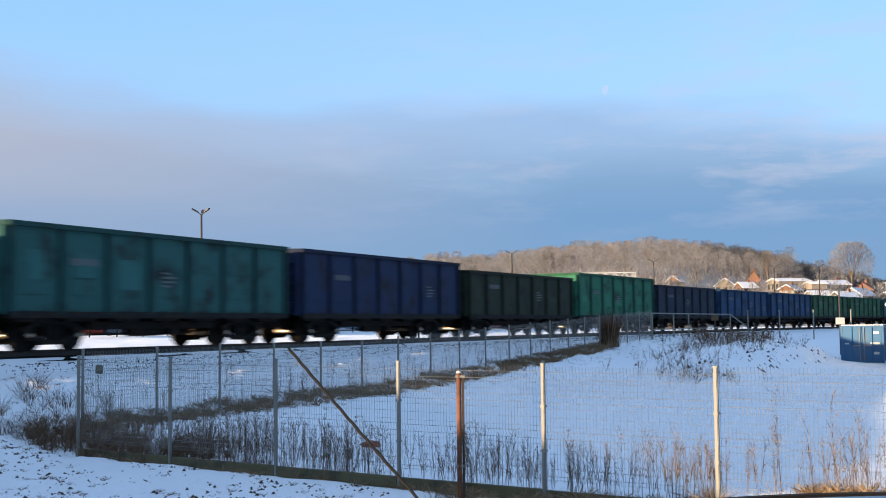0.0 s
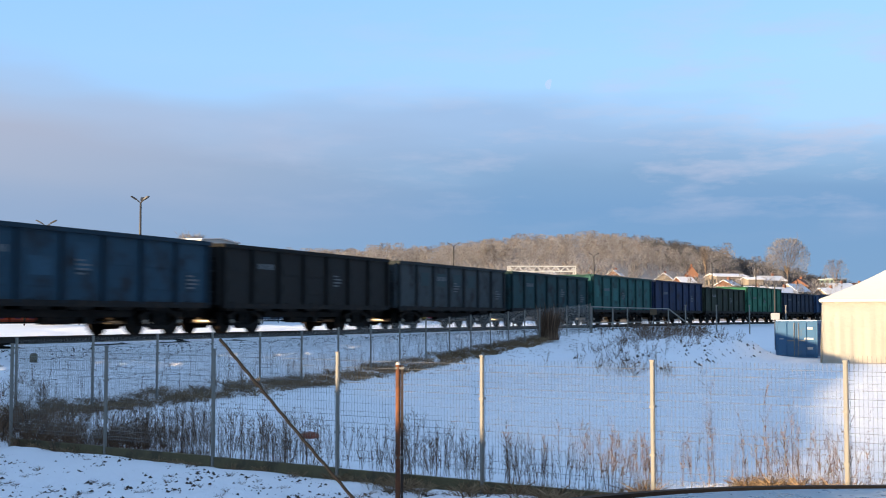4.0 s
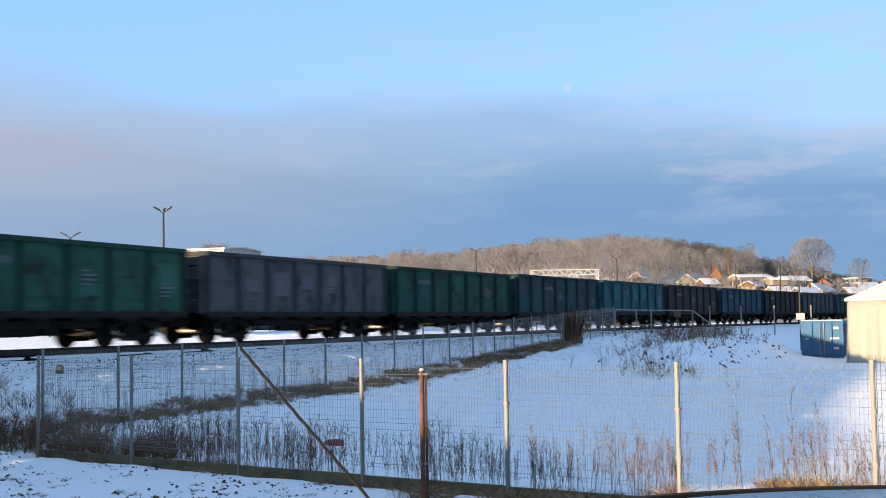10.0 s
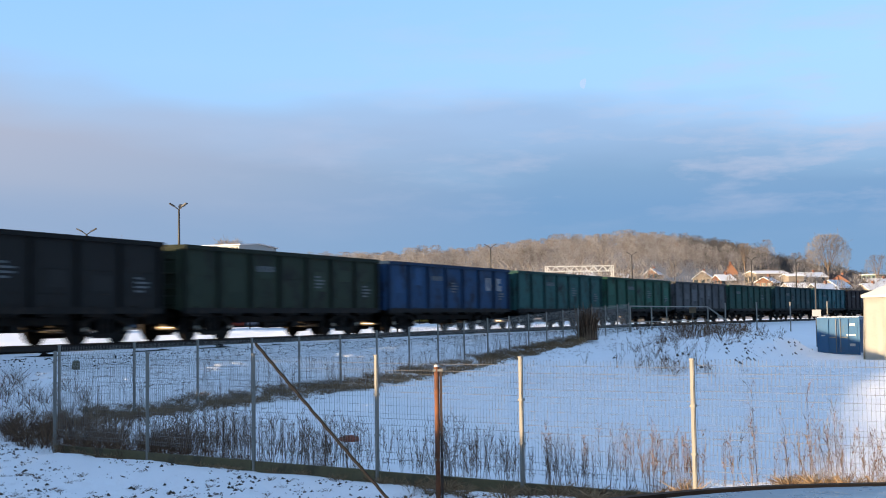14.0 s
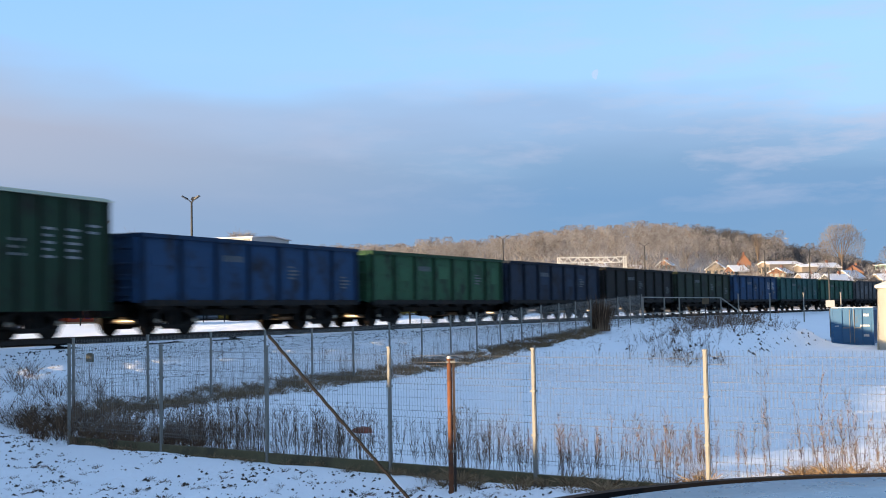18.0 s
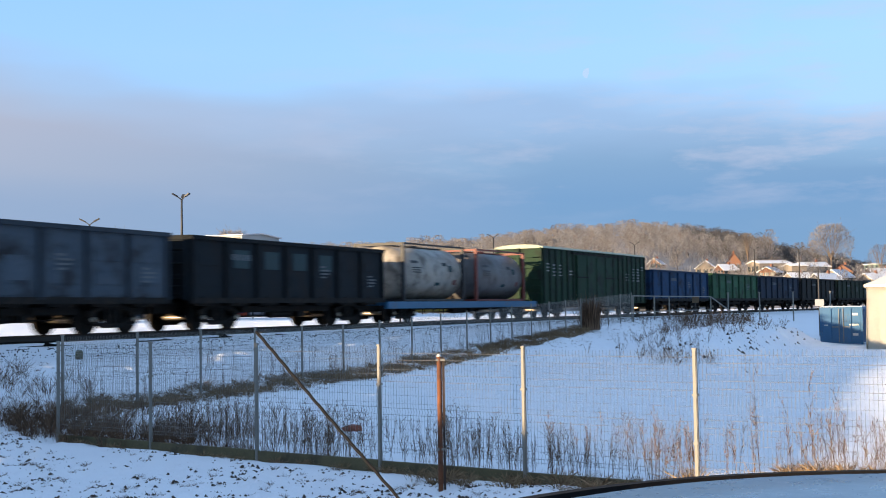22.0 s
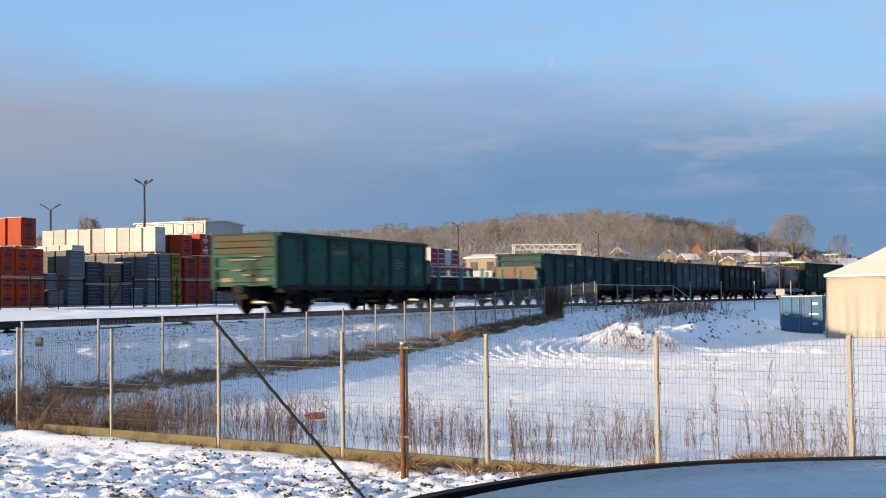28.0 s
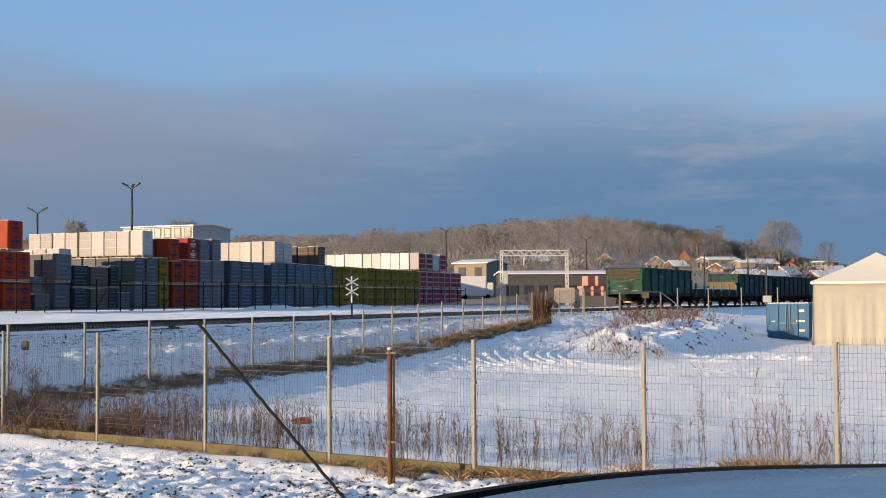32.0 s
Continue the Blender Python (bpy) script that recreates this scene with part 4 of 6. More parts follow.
def pack(kind):
    """A pallet of wrapped goods, 1.2 m square and 2 m high."""
    top = new("goods_pallet")
    tagged(top, "pallet of goods wrapped in %s film, stacked in the yard" % kind, "pallet", "stacked pallets")
    bm = bmesh.new()
    box(bm, -0.55, 0.55, -0.55, 0.55, 0.13, 2.02)
    bmesh.ops.bevel(bm, geom=bm.edges[:], offset=0.035, segments=2, affect="EDGES")
    part("wrapped_load", bm, wrap_material(kind, PALETTE[kind]), top)
    bm = bmesh.new()
    for y in (-0.52, 0, 0.52):
        box(bm, -0.58, 0.58, y - 0.06, y + 0.06, 0.0, 0.09)
    box(bm, -0.58, 0.58, -0.58, 0.58, 0.09, 0.125)
    part("pallet", bm, WOOD, top)
    # print on the film, past reading
    mat = wrap_material("print_" + kind, LABELS[kind], 0.1)
    if kind in ("orange", "red"):
        for z in (1.52, 0.62):
            for cx, cz, rx, rz in ((-0.0, 0.0, 0.34, 0.13), (0.05, 0.30, 0.14, 0.08)):
                bm = bmesh.new()
                ring = [[bm.verts.new((cx + rx * math.cos(k), y, z + cz + rz * math.sin(k))) for k in (math.tau * i / 14 for i in range(14))] for y in (-0.551, -0.558)]
                bm.faces.new(ring[1])
                for i in range(14):
                    bm.faces.new((ring[0][i], ring[0][(i + 1) % 14], ring[1][(i + 1) % 14], ring[1][i]))
                part("print", bm, mat, top, "dark oval badge past reading")
            part("print", bar(-0.22, 0.25, -0.558, -0.551, z - 0.27, z - 0.20), mat, top)
    elif kind == "crimson":
        for z in (0.24, 0.84, 1.44):
            part("print", bar(-0.50, 0.50, -0.558, -0.551, z, z + 0.48), mat, top, "dark red printed panel")
    elif kind == "yellow":
        for z in (1.45, 0.55):
            part("print", bar(-0.42, 0.30, -0.558, -0.551, z, z + 0.30), mat, top)
            part("print", bar(-0.42, 0.10, -0.558, -0.551, z - 0.22, z - 0.10), mat, top)
    else:
        for k, z in enumerate((0.30, 0.62, 0.94, 1.26, 1.58, 1.80)):
            part("print", bar(-0.44, 0.40 - 0.09 * (k % 3), -0.556, -0.551, z, z + 0.11), mat, top)
        for z in (0.75, 1.40):
            part("strap", bar(-0.5535, -0.551, -0.54, 0.54, z, z + 0.03), mat, top)
    bm = bmesh.new()
    box(bm, -0.55, 0.55, -0.55, 0.55, 2.022, 2.05)
    bmesh.ops.bevel(bm, geom=bm.edges[:], offset=0.012, segments=1, affect="EDGES")
    part("snow_cap", bm, SNOW, top)
    return top


def put_pack(kind, a, wide, back, level, unit):
    p = YARD + V * (a + wide / 2) - U * (back * 1.25 + 0.6)
    r = random.Random(int(a * 97 + back * 13 + level * 7))
    p = p + V * r.uniform(-0.04, 0.04) + U * r.uniform(-0.10, 0.05)
    size = Matrix.Diagonal((wide / 1.14 * r.uniform(0.97, 1.0), 1.08, unit / 2.05 * r.uniform(0.97, 1.0), 1.0))
    m = pose(p.x, p.y, p.z + level * unit, 0, 0, YAW + r.uniform(-1.8, 1.8)) @ size
    if kind not in PACKS:
        PACKS[kind] = (pack(kind), size)
        PACKS[kind][0].matrix_basis = m
    else:
        copy_thing(PACKS[kind][0], m @ PACKS[kind][1].inverted())


# from, to along the yard; how many side by side; first and last row from the front; levels; kind; height of one
STACKS = (
    (-2.2, 3.35, 4, 0, 3, (0, 1), "orange", 2.02), (0.95, 2.5, 1, 0, 2, (2,), "orange", 2.02), (3.7, 5.3, 1, 0, 1, (0,), "grey", 1.15), (3.4, 4.5, 1, 0, 1, (1,), "grey", 1.18),
    (5.7, 7.45, 1, 0, 2, (0, 1), "grey", 2.0), (9.05, 10.4, 1, 2, 5, (0, 1), "beige", 2.28), (7.5, 9.3, 1, 0, 1, (0, 1), "dark", 1.62), (9.4, 11.5, 1, 0, 1, (0, 1), "brown", 1.60),
    (11.6, 12.6, 1, 0, 1, (0, 1), "dark", 1.66), (12.6, 14.2, 1, 0, 1, (0,), "grey", 1.35), (14.6, 16.0, 1, 0, 9, (0, 1), "grey", 2.03), (16.1, 17.6, 1, 0, 3, (0, 1), "grey", 2.03),
    (15.6, 16.95, 1, 0, 9, (2,), "beige", 2.05), (17.75, 19.1, 1, 0, 3, (0, 1), "yellow", 2.05), (19.4, 23.2, 2, 0, 3, (0, 1), "orange", 2.03), (23.3, 27.1, 2, 0, 3, (0, 1), "lilac", 2.06),
    (18.9, 20.5, 1, 0, 2, (2,), "orange", 1.90), (21.6, 23.2, 1, 0, 2, (2,), "red", 1.95), (23.3, 24.9, 1, 0, 2, (2,), "lilac", 1.95), (25.2, 26.6, 1, 0, 2, (2,), "lilac", 1.98),
    (27.9, 33.8, 3, 0, 2, (0, 1), "blue", 2.08), (34.8, 47.1, 8, 0, 2, (0, 1), "blue", 2.10), (35.5, 37.2, 1, 0, 7, (2,), "cream", 2.06), (37.3, 39.0, 1, 0, 7, (2,), "cream", 2.06),
    (44.2, 45.7, 1, 0, 4, (2,), "brown", 2.02), (47.3, 69.4, 11, 0, 2, (0, 1), "yellow", 2.08), (69.1, 71.1, 1, 0, 1, (2,), "crimson", 2.1), (71.2, 73.3, 1, 0, 2, (2,), "crimson", 2.1),
    (73.4, 75.3, 1, 0, 2, (2,), "white", 2.06), (75.5, 77.6, 1, 0, 2, (2,), "crimson", 2.1), (69.1, 70.8, 1, 1, 14, (2,), "white", 2.1), (69.6, 83.0, 7, 0, 2, (0, 1), "crimson", 2.05),
)


def stacks():
    rear = []
    for a0, a1, n, first, last, levels, kind, unit in STACKS:
        wide = (a1 - a0) / n
        for i in range(n):
            a = a0 + i * wide
            for b in range(first, last):
                for lv in levels:
                    if lv < 2 and b > 1 and kind in ("blue", "yellow", "crimson", "lilac"):
                        rear.append((a, b, lv))
                    else:
                        put_pack(kind, a, wide, b, lv, unit)
                if levels == (2,) and b > 1:
                    rear.extend([(a, b, 0), (a, b, 1)])
    # what stands hidden behind the front rows, joined
    bm = bmesh.new()
    for a, b, lv in rear:
        c = V * (a + 0.6) - U * (b * 1.25 + 0.6)
        k = [bm.verts.new(c + V * dv + U * du + Vector((0, 0, lv * 2.05 + dz))) for dz in (0.0, 2.03) for dv, du in ((-0.55, -0.55), (0.55, -0.55), (0.55, 0.55), (-0.55, 0.55))]
        for q in ((3, 2, 1, 0), (4, 5, 6, 7), (0, 1, 5, 4), (1, 2, 6, 5), (2, 3, 7, 6), (3, 0, 4, 7)):
            bm.faces.new([k[j] for j in q])
    ob = new("stacked_goods", mesh_of(bm, "stacked_goods", wrap_material("grey", PALETTE["grey"])))
    ob.location = YARD
    tagged(ob, "grey wrapped goods stacked behind the front rows", "pallets", "", "stuff")


stacks()


def yard_fence():
    f = new("yard_fence")
    tagged(f, "dark steel fence in front of the stacked pallets", "fence")
    post = mesh_of(bar(-0.032, 0.032, -0.032, 0.032, 0, 2.25), "post", DARK)
    rails = [mesh_of(bar(0.036, 2.564, -0.018, 0.018, z, z + h), "rail", DARK) for z, h in ((1.84, 0.06), (0.3, 0.03))]
    bm = bmesh.new()
    beam(bm, (0.06, 0, 0.34), (1.3, 0, 1.83), 0.035, 0.035)
    brace = mesh_of(bm, "brace", DARK)
    for k in range(32):
        p = YARD + V * (k * 2.6 - 4) + U * 3.0
        at = pose(p.x, p.y, 1.85, 0, 0, YAW)
        part("post", post, DARK, f, "", at)
        if k < 31:
            for me in rails + ([brace] if k % 3 == 1 else []):
                part(me.name.split(".")[0], me, DARK, f, "", at)


yard_fence()

# ---- tent and container ----


def tent():
    top = new("marquee_tent")
    top.matrix_basis = pose(27.3, 62.4, -0.16, 0, 0, -22)
    tagged(top, "large cream canvas party tent with pyramid roof on snow", "tent")
    h, w, pk = 3.50, 3.23, 5.08
    for k in range(4):
        bm = bmesh.new()
        n = 48
        cols = []
        for i in range(n + 1):
            x = -w + 2 * w * i / n
            d = 0.04 * math.sin(i * 0.63) + 0.03 * math.sin(i * 1.7 + k) + 0.018 * math.sin(i * 2.9) - 0.06
            cols.append([bm.verts.new((x, -w + d * (1 - z / h) * 1.2, z)) for z in np.linspace(0, h, 6)])
        for a, b in zip(cols, cols[1:]):
            for i in range(5):
                bm.faces.new((a[i], b[i], b[i + 1], a[i + 1]))
        geom = bmesh.ops.solidify(bm, geom=bm.faces[:], thickness=0.02)
        part("wall", bm, CANVAS, top, "", pose(0, 0, 0, 0, 0, k * 90), True)
        bm = bmesh.new()
        grid = []
        for i in range(9):
            f = i / 8
            z = h + (pk - h) * (0.82 * f + 0.18 * f * f)
            r = (w + 0.12) * (1 - f)
            grid.append([bm.verts.new((r * (2 * j / 8 - 1), -r - (0.0), z - 0.04 * math.sin(math.pi * j / 8) * (1 - f))) for j in range(9)] if r > 0.01 else [bm.verts.new((0, 0, z))])
        for a, b in zip(grid, grid[1:]):
            for j in range(8):
                if len(b) > 1:
                    bm.faces.new((a[j], a[j + 1], b[j + 1], b[j]))
                else:
                    bm.faces.new((a[j], a[j + 1], b[0]))
        part("roof_panel", bm, CANVAS, top, "", pose(0, 0, 0, 0, 0, k * 90), True)
        part("valance", bar(-w - 0.12, w + 0.12, -w - 0.128, -w - 0.115, h - 0.14, h - 0.01), CANVAS, top, "", pose(0, 0, 0, 0, 0, k * 90))
        a = math.tau * k / 4 + math.pi / 4
        bm = bmesh.new()
        rod(bm, (0, 0, 0), (0, 0, h), 0.04, seg=8)
        part("pole", bm, MAST, top, "", pose(math.cos(a) * w * 1.40, math.sin(a) * w * 1.40, 0))


tent()


def container():
    top = new("storage_container")
    top.matrix_basis = pose(25.05, 69.3, 0.02, 0, 0, -27)
    tagged(top, "small blue steel storage container with double doors on snow", "container")
    w, l, h = 1.12, 1.5, 2.12
    bm = bmesh.new()
    box(bm, -w, w, -l, l, 0.1, h)
    part("shell", bm, BLUE, top)
    for sx in (-1, 1):
        for k in range(9):
            y = -l + 0.2 + k * 0.32
            part("rib", bar(*sorted((sx * (w + 0.002), sx * (w + 0.03))), y, y + 0.14, 0.2, h - 0.12), BLUE, top)
    for sy in (-1, 1):
        bm = bmesh.new()
        for sx in (-1, 1):
            box(bm, sx * w - 0.06, sx * w + 0.06, sy * l - 0.06, sy * l + 0.06, 0, h + 0.03)
        for z in (0.1, h):
            box(bm, -w, w, sy * l - 0.05, sy * l + 0.05, z - 0.07, z + 0.02)
        part("frame", bm, BLUE, top)
    for sx in (-1, 1):
        bm = bmesh.new()
        box(bm, *sorted((sx * 0.02, sx * (w - 0.07))), -l - 0.05, -l - 0.005, 0.16, h - 0.08)
        d = part("door", bm, BLUE, top)
        for k, xx in enumerate((0.12, 0.55)):
            bm = bmesh.new()
            rod(bm, (sx * xx, -l - 0.09, 0.14), (sx * xx, -l - 0.09, h - 0.08), 0.02, seg=6)
            part("lock_rod", bm, ZINC if k == 0 else BLUE, d)
        bm = bmesh.new()
        box(bm, *sorted((sx * 0.12, sx * 0.5)), -l - 0.115, -l - 0.09, 0.98, 1.03)
        part("handle", bm, ZINC, d)
    for x0, z0, ww, hh in ((0.62, 1.66, 0.30, 0.14), (0.45, 1.08, 0.50, 0.10), (0.62, 0.50, 0.30, 0.14), (-0.95, 1.08, 0.22, 0.06)):
        part("marking", bar(x0, x0 + ww, -l - 0.058, -l - 0.052, z0, z0 + hh), WHITE, top, "white printed marking")
    bm = bmesh.new()
    box(bm, -w - 0.02, w + 0.02, -l - 0.02, l + 0.02, h + 0.035, h + 0.07)
    part("snow_cap", bm, SNOW, top)


container()

# ---- lamp masts ----


def lamp_mast(x, y, top_z, heads, yaw):
    m = new("yard_lamp")
    base = gz(x, y)
    m.matrix_basis = pose(x, y, base, 0, 0, yaw)
    tagged(m, "tall grey steel yard lamp mast with %s lamp heads" % ("three" if heads == 3 else "two"), "lamp", "yard lamps")
    h = top_z - base
    bm = bmesh.new()
    rod(bm, (0, 0, 0), (0, 0, h * 0.5), 0.19, 0.16, 8)
    rod(bm, (0, 0, h * 0.5), (0, 0, h - 0.5), 0.13, 0.09, 8)
    part("pole", bm, MAST, m, "", None, True)
    for k in range(heads):
        a = math.tau * k / heads + (math.pi / 2 if heads == 3 else 0)
        c, s = math.cos(a), math.sin(a)
        bm = bmesh.new()
        rod(bm, (0, 0, h - 0.55), (c * 0.45, s * 0.45, h - 0.22), 0.05)
        arm = part("arm", bm, MAST, m)
        bm = bmesh.new()
        beam(bm, (c * 0.40, s * 0.40, h - 0.25), (c * 0.92, s * 0.92, h + 0.02), 0.28, 0.11)
        part("lamp_head", bm, MAST, arm)


for x, y, z, hd, yaw in ((-21.8, 110, 13.4, 3, 0), (-30.3, 110, 11.2, 2, 0), (10.9, 170, 13.0, 2, 0), (36.8, 200, 13.2, 2, 0), (62.9, 220, 13.0, 2, 0), (71.3, 220, 13.0, 2, 0), (73.6, 200, 6.5, 2, 0)):
    lamp_mast(x, y, z, hd, yaw)


# ---- hill, woods and town beyond the yard ----
RIDGE_K = (-0.8, -0.4, -0.111, -0.045, 0.007, 0.069, 0.117, 0.166, 0.190, 0.215, 0.264, 0.313, 0.362, 0.400, 0.5, 0.9)
RIDGE_Z = (30, 36, 39.5, 41, 42.5, 46, 51.5, 55, 56, 53.5, 46, 33, 23, 14, 9, 9)


def hill_z(x, y):
    x, y = np.asarray(x, float), np.asarray(y, float)
    r = np.interp(x / np.maximum(y, 1.0), RIDGE_K, RIDGE_Z)
    g = np.clip((y - 150) / 750, 0, 1) ** 1.2
    k = x / np.maximum(y, 1.0)
    knoll = 5.0 * smooth01((y - 220) / 110) * smooth01((k - 0.25) / 0.06) * smooth01((0.5 - k) / 0.06) * smooth01((640 - y) / 180)
    return 1.75 + knoll + (r - 1.75) * g + 0.6 * g * waves(x, y, 0.03, 21) * 3


def hill():
    ks, ys = np.linspace(-0.85, 0.95, 150), np.concatenate([np.linspace(150, 950, 42), np.linspace(980, 1500, 8)])
    K, Y = np.meshgrid(ks, ys)
    X = K * Y
    Z = hill_z(X, Y) - np.clip(Y - 950, 0, 999) * 0.03
    Z[0] -= 0.4
    n, m = X.shape
    idx = np.arange(n * m).reshape(n, m)
    f = np.stack([idx[:-1, :-1], idx[:-1, 1:], idx[1:, 1:], idx[1:, :-1]], -1).reshape(-1, 4)
    ob = new("hillside", raw("hillside", np.stack([X, Y, Z], -1).reshape(-1, 3).tolist(), f.tolist(), HILLGROUND, True))
    tagged(ob, "wooded hillside with snow between the trees", "hill", "", "structure")


def island_material(name, stops, rough=0.95):
    m = bpy.data.materials.new(name)
    m.use_nodes = True
    t = m.node_tree
    b = t.nodes["Principled BSDF"]
    g = t.nodes.new("ShaderNodeNewGeometry")
    far_ = "wood" in name
    co = t.nodes.new("ShaderNodeTexCoord")
    n = node(t, "ShaderNodeTexNoise", Scale=0.02 if far_ else 0.8, Detail=3.0)
    n2 = node(t, "ShaderNodeTexNoise", Scale=0.16, Detail=1.0)
    for q in (n, n2):
        t.links.new(co.outputs["Object"], q.inputs["Vector"])
    pick = g.outputs["Random Per Island"]
    if far_:
        pick = maths(t, "ADD", maths(t, "MULTIPLY_ADD", n2.outputs["Fac"], 2.2, False, -0.75), maths(t, "MULTIPLY", pick, 0.3))
    col = ramp(t, pick, stops)
    col = mix(t, 1.0, col, maths(t, "MULTIPLY_ADD", n.outputs["Fac"], 1.0, False, 0.52), "MULTIPLY")
    t.links.new(col, b.inputs["Base Color"])
    b.inputs["Roughness"].default_value = rough
    b.inputs["Specular IOR Level"].default_value = 0.1
    if far_:
        # fine twigs let light through from behind
        thin = t.nodes.new("ShaderNodeBsdfTranslucent")
        both = t.nodes.new("ShaderNodeMixShader")
        both.inputs[0].default_value = 0.5
        t.links.new(col, thin.inputs["Color"])
        t.links.new(b.outputs[0], both.inputs[1])
        t.links.new(thin.outputs[0], both.inputs[2])
        t.links.new(both.outputs[0], t.nodes["Material Output"].inputs["Surface"])
    return m


HILLGROUND = surface("hill_ground", (0.23, 0.20, 0.18), 0.95, 0.0, 0.3, 0.05, 0.6)
FROSTWOOD = island_material("frosted_wood", [(0.0, (0.15, 0.122, 0.105)), (0.35, (0.22, 0.20, 0.185)), (0.75, (0.36, 0.345, 0.335)), (1.0, (0.24, 0.19, 0.155))])
DARKWOOD = island_material("conifer_wood", [(0.0, (0.060, 0.058, 0.058)), (0.6, (0.105, 0.102, 0.102)), (1.0, (0.18, 0.168, 0.16))])
BARK = surface("bark", (0.16, 0.12, 0.09), 0.95, 0.0, 0.3, 2.0, 20.0)
GRASS = island_material("dry_stalks", [(0.0, (0.10, 0.062, 0.036)), (0.5, (0.20, 0.135, 0.078)), (1.0, (0.33, 0.235, 0.14))])
STALK = island_material("dark_stalks", [(0.0, (0.050, 0.031, 0.022)), (0.6, (0.135, 0.083, 0.054)), (1.0, (0.25, 0.162, 0.10))])
hill()


def crown(r, high, wide, count, up=0.55, thick=0.16, length=2.4):
    """Twig blades of one bare crown round the origin's trunk, as triangles."""
    tri = np.zeros((count, 3, 3))
    for i in range(count):
        a = r.uniform(0, math.tau)
        h = r.beta(1.5, 1.1)
        rad = wide * (0.25 + 0.75 * math.sin(math.pi * min(0.97, 0.12 + 0.83 * h)) ** 0.8) * math.sqrt(r.uniform(0.05, 1))
        p = np.array([math.cos(a) * rad, math.sin(a) * rad, high * (0.16 + 0.80 * h)])
        d = np.array([math.cos(a) * (1 - up), math.sin(a) * (1 - up), up]) + r.normal(0, 0.28, 3)
        d /= np.linalg.norm(d)
        s = np.cross(d, r.normal(0, 1, 3))
        s /= np.linalg.norm(s) + 1e-6
        ln = length * r.uniform(0.5, 1.2)
        q = [p - s * thick, p + s * thick, p + d * ln]
        out_ = p - np.array([0, 0, high * 0.45])
        if np.dot(np.cross(q[1] - q[0], q[2] - q[0]), out_) < 0:
            q = [q[1], q[0], q[2]]
        tri[i] = q
    return tri


def scatter(name, label, category, templates, places, material):
    """All the plants of one sort as one joined mesh; places: x, y, z, size, turn."""
    out = []
    for i, (x, y, z, size, turn) in enumerate(places):
        t = templates[i % len(templates)] * size
        c, s = math.cos(turn), math.sin(turn)
        q = np.empty_like(t)
        q[..., 0] = t[..., 0] * c - t[..., 1] * s + x
        q[..., 1] = t[..., 0] * s + t[..., 1] * c + y
        q[..., 2] = t[..., 2] + z
        out.append(q)
    v = np.concatenate(out).reshape(-1, 3)
    f = np.arange(len(v)).reshape(-1, 3)
    me = raw(name, v.tolist(), f.tolist(), material)
    ob = new(name, me)
    return tagged(ob, label, category, "", "stuff")


def trunk_tris(high, rad):
    pts = [np.array([math.cos(k) * rad, math.sin(k) * rad, 0]) for k in (0, 2.1, 4.2)]
    topv = np.array([0, 0, high])
    return np.array([[pts[i], pts[(i + 1) % 3], topv] for i in range(3)])


def woods():
    r = np.random.RandomState(5)
    tmpl = []
    for i in range(9):
        hi, wi = r.uniform(10, 14), r.uniform(2.8, 4.6)
        tmpl.append(np.concatenate([crown(r, hi, wi, 430, r.uniform(0.3, 0.5), 0.17, 0.50), trunk_tris(hi * 0.85, 0.14)]))
    places = []
    while len(places) < 1900:
        y = 380 + 560 * r.uniform(0, 1) ** 0.8
        k = r.uniform(-0.45, 0.34)
        if k > 0.25 and y > 540:
            continue
        if k > 0.20 and y < (420 if k < 0.28 else 460):
            continue
        if y < 470 and r.uniform() < 0.5:
            continue
        x = k * y
        places.append((x, y, float(hill_z(x, y)) - 0.3, r.uniform(0.75, 1.15), r.uniform(0, 6.3)))
    scatter("frosted_woodland", "bare hoar-frosted woodland covering the hill", "woodland", tmpl, places, FROSTWOOD)
    dark = []
    for i in range(5):
        hi = r.uniform(12, 16)
        t = crown(r, hi, 3.2, 200, 0.4, 0.16, 0.8)
        dark.append(np.concatenate([t, trunk_tris(hi, 0.25)]))
    places = []
    while len(places) < 900:
        y, k = r.uniform(545, 960), r.uniform(0.225, 0.41)
        if k < 0.25 and r.uniform() < 0.6 or k > 0.30 and y < 640:
            continue
        x = k * y
        places.append((x, y, float(hill_z(x, y)) - 0.3, r.uniform(0.7, 1.05), r.uniform(0, 6.3)))
    scatter("dark_woodland", "dark woodland on the shaded shoulder of the hill", "woodland", dark, places, DARKWOOD)
    # scrub between the yard and the town
    scrub = [np.concatenate([crown(r, r.uniform(4, 7), r.uniform(1.6, 3.0), 90, 0.65, 0.10, 1.5), trunk_tris(4, 0.12)]) for _ in range(6)]
    places = []
    for _ in range(330):
        y, k = r.uniform(215, 380), r.uniform(-0.2, 0.42)
        if k > 0.2 and (y < 350 and r.uniform() < 0.93 or k > 0.27):
            continue
        x = k * y
        places.append((x, y, float(hill_z(x, y)) - 0.2, r.uniform(0.6, 1.2), r.uniform(0, 6.3)))
    for _ in range(75):
        y, k = r.uniform(250, 330), r.uniform(0.235, 0.40)
        x = k * y
        places.append((x, y, float(hill_z(x, y)) - 0.2, r.uniform(0.35, 0.72), r.uniform(0, 6.3)))
    scatter("bare_scrub", "bare brown scrub and small trees around the town", "scrub", scrub, places, FROSTWOOD)


woods()


def limb(bm, a, b, r1, r2):
    rod(bm, a, b, r1, r2, 6, False)


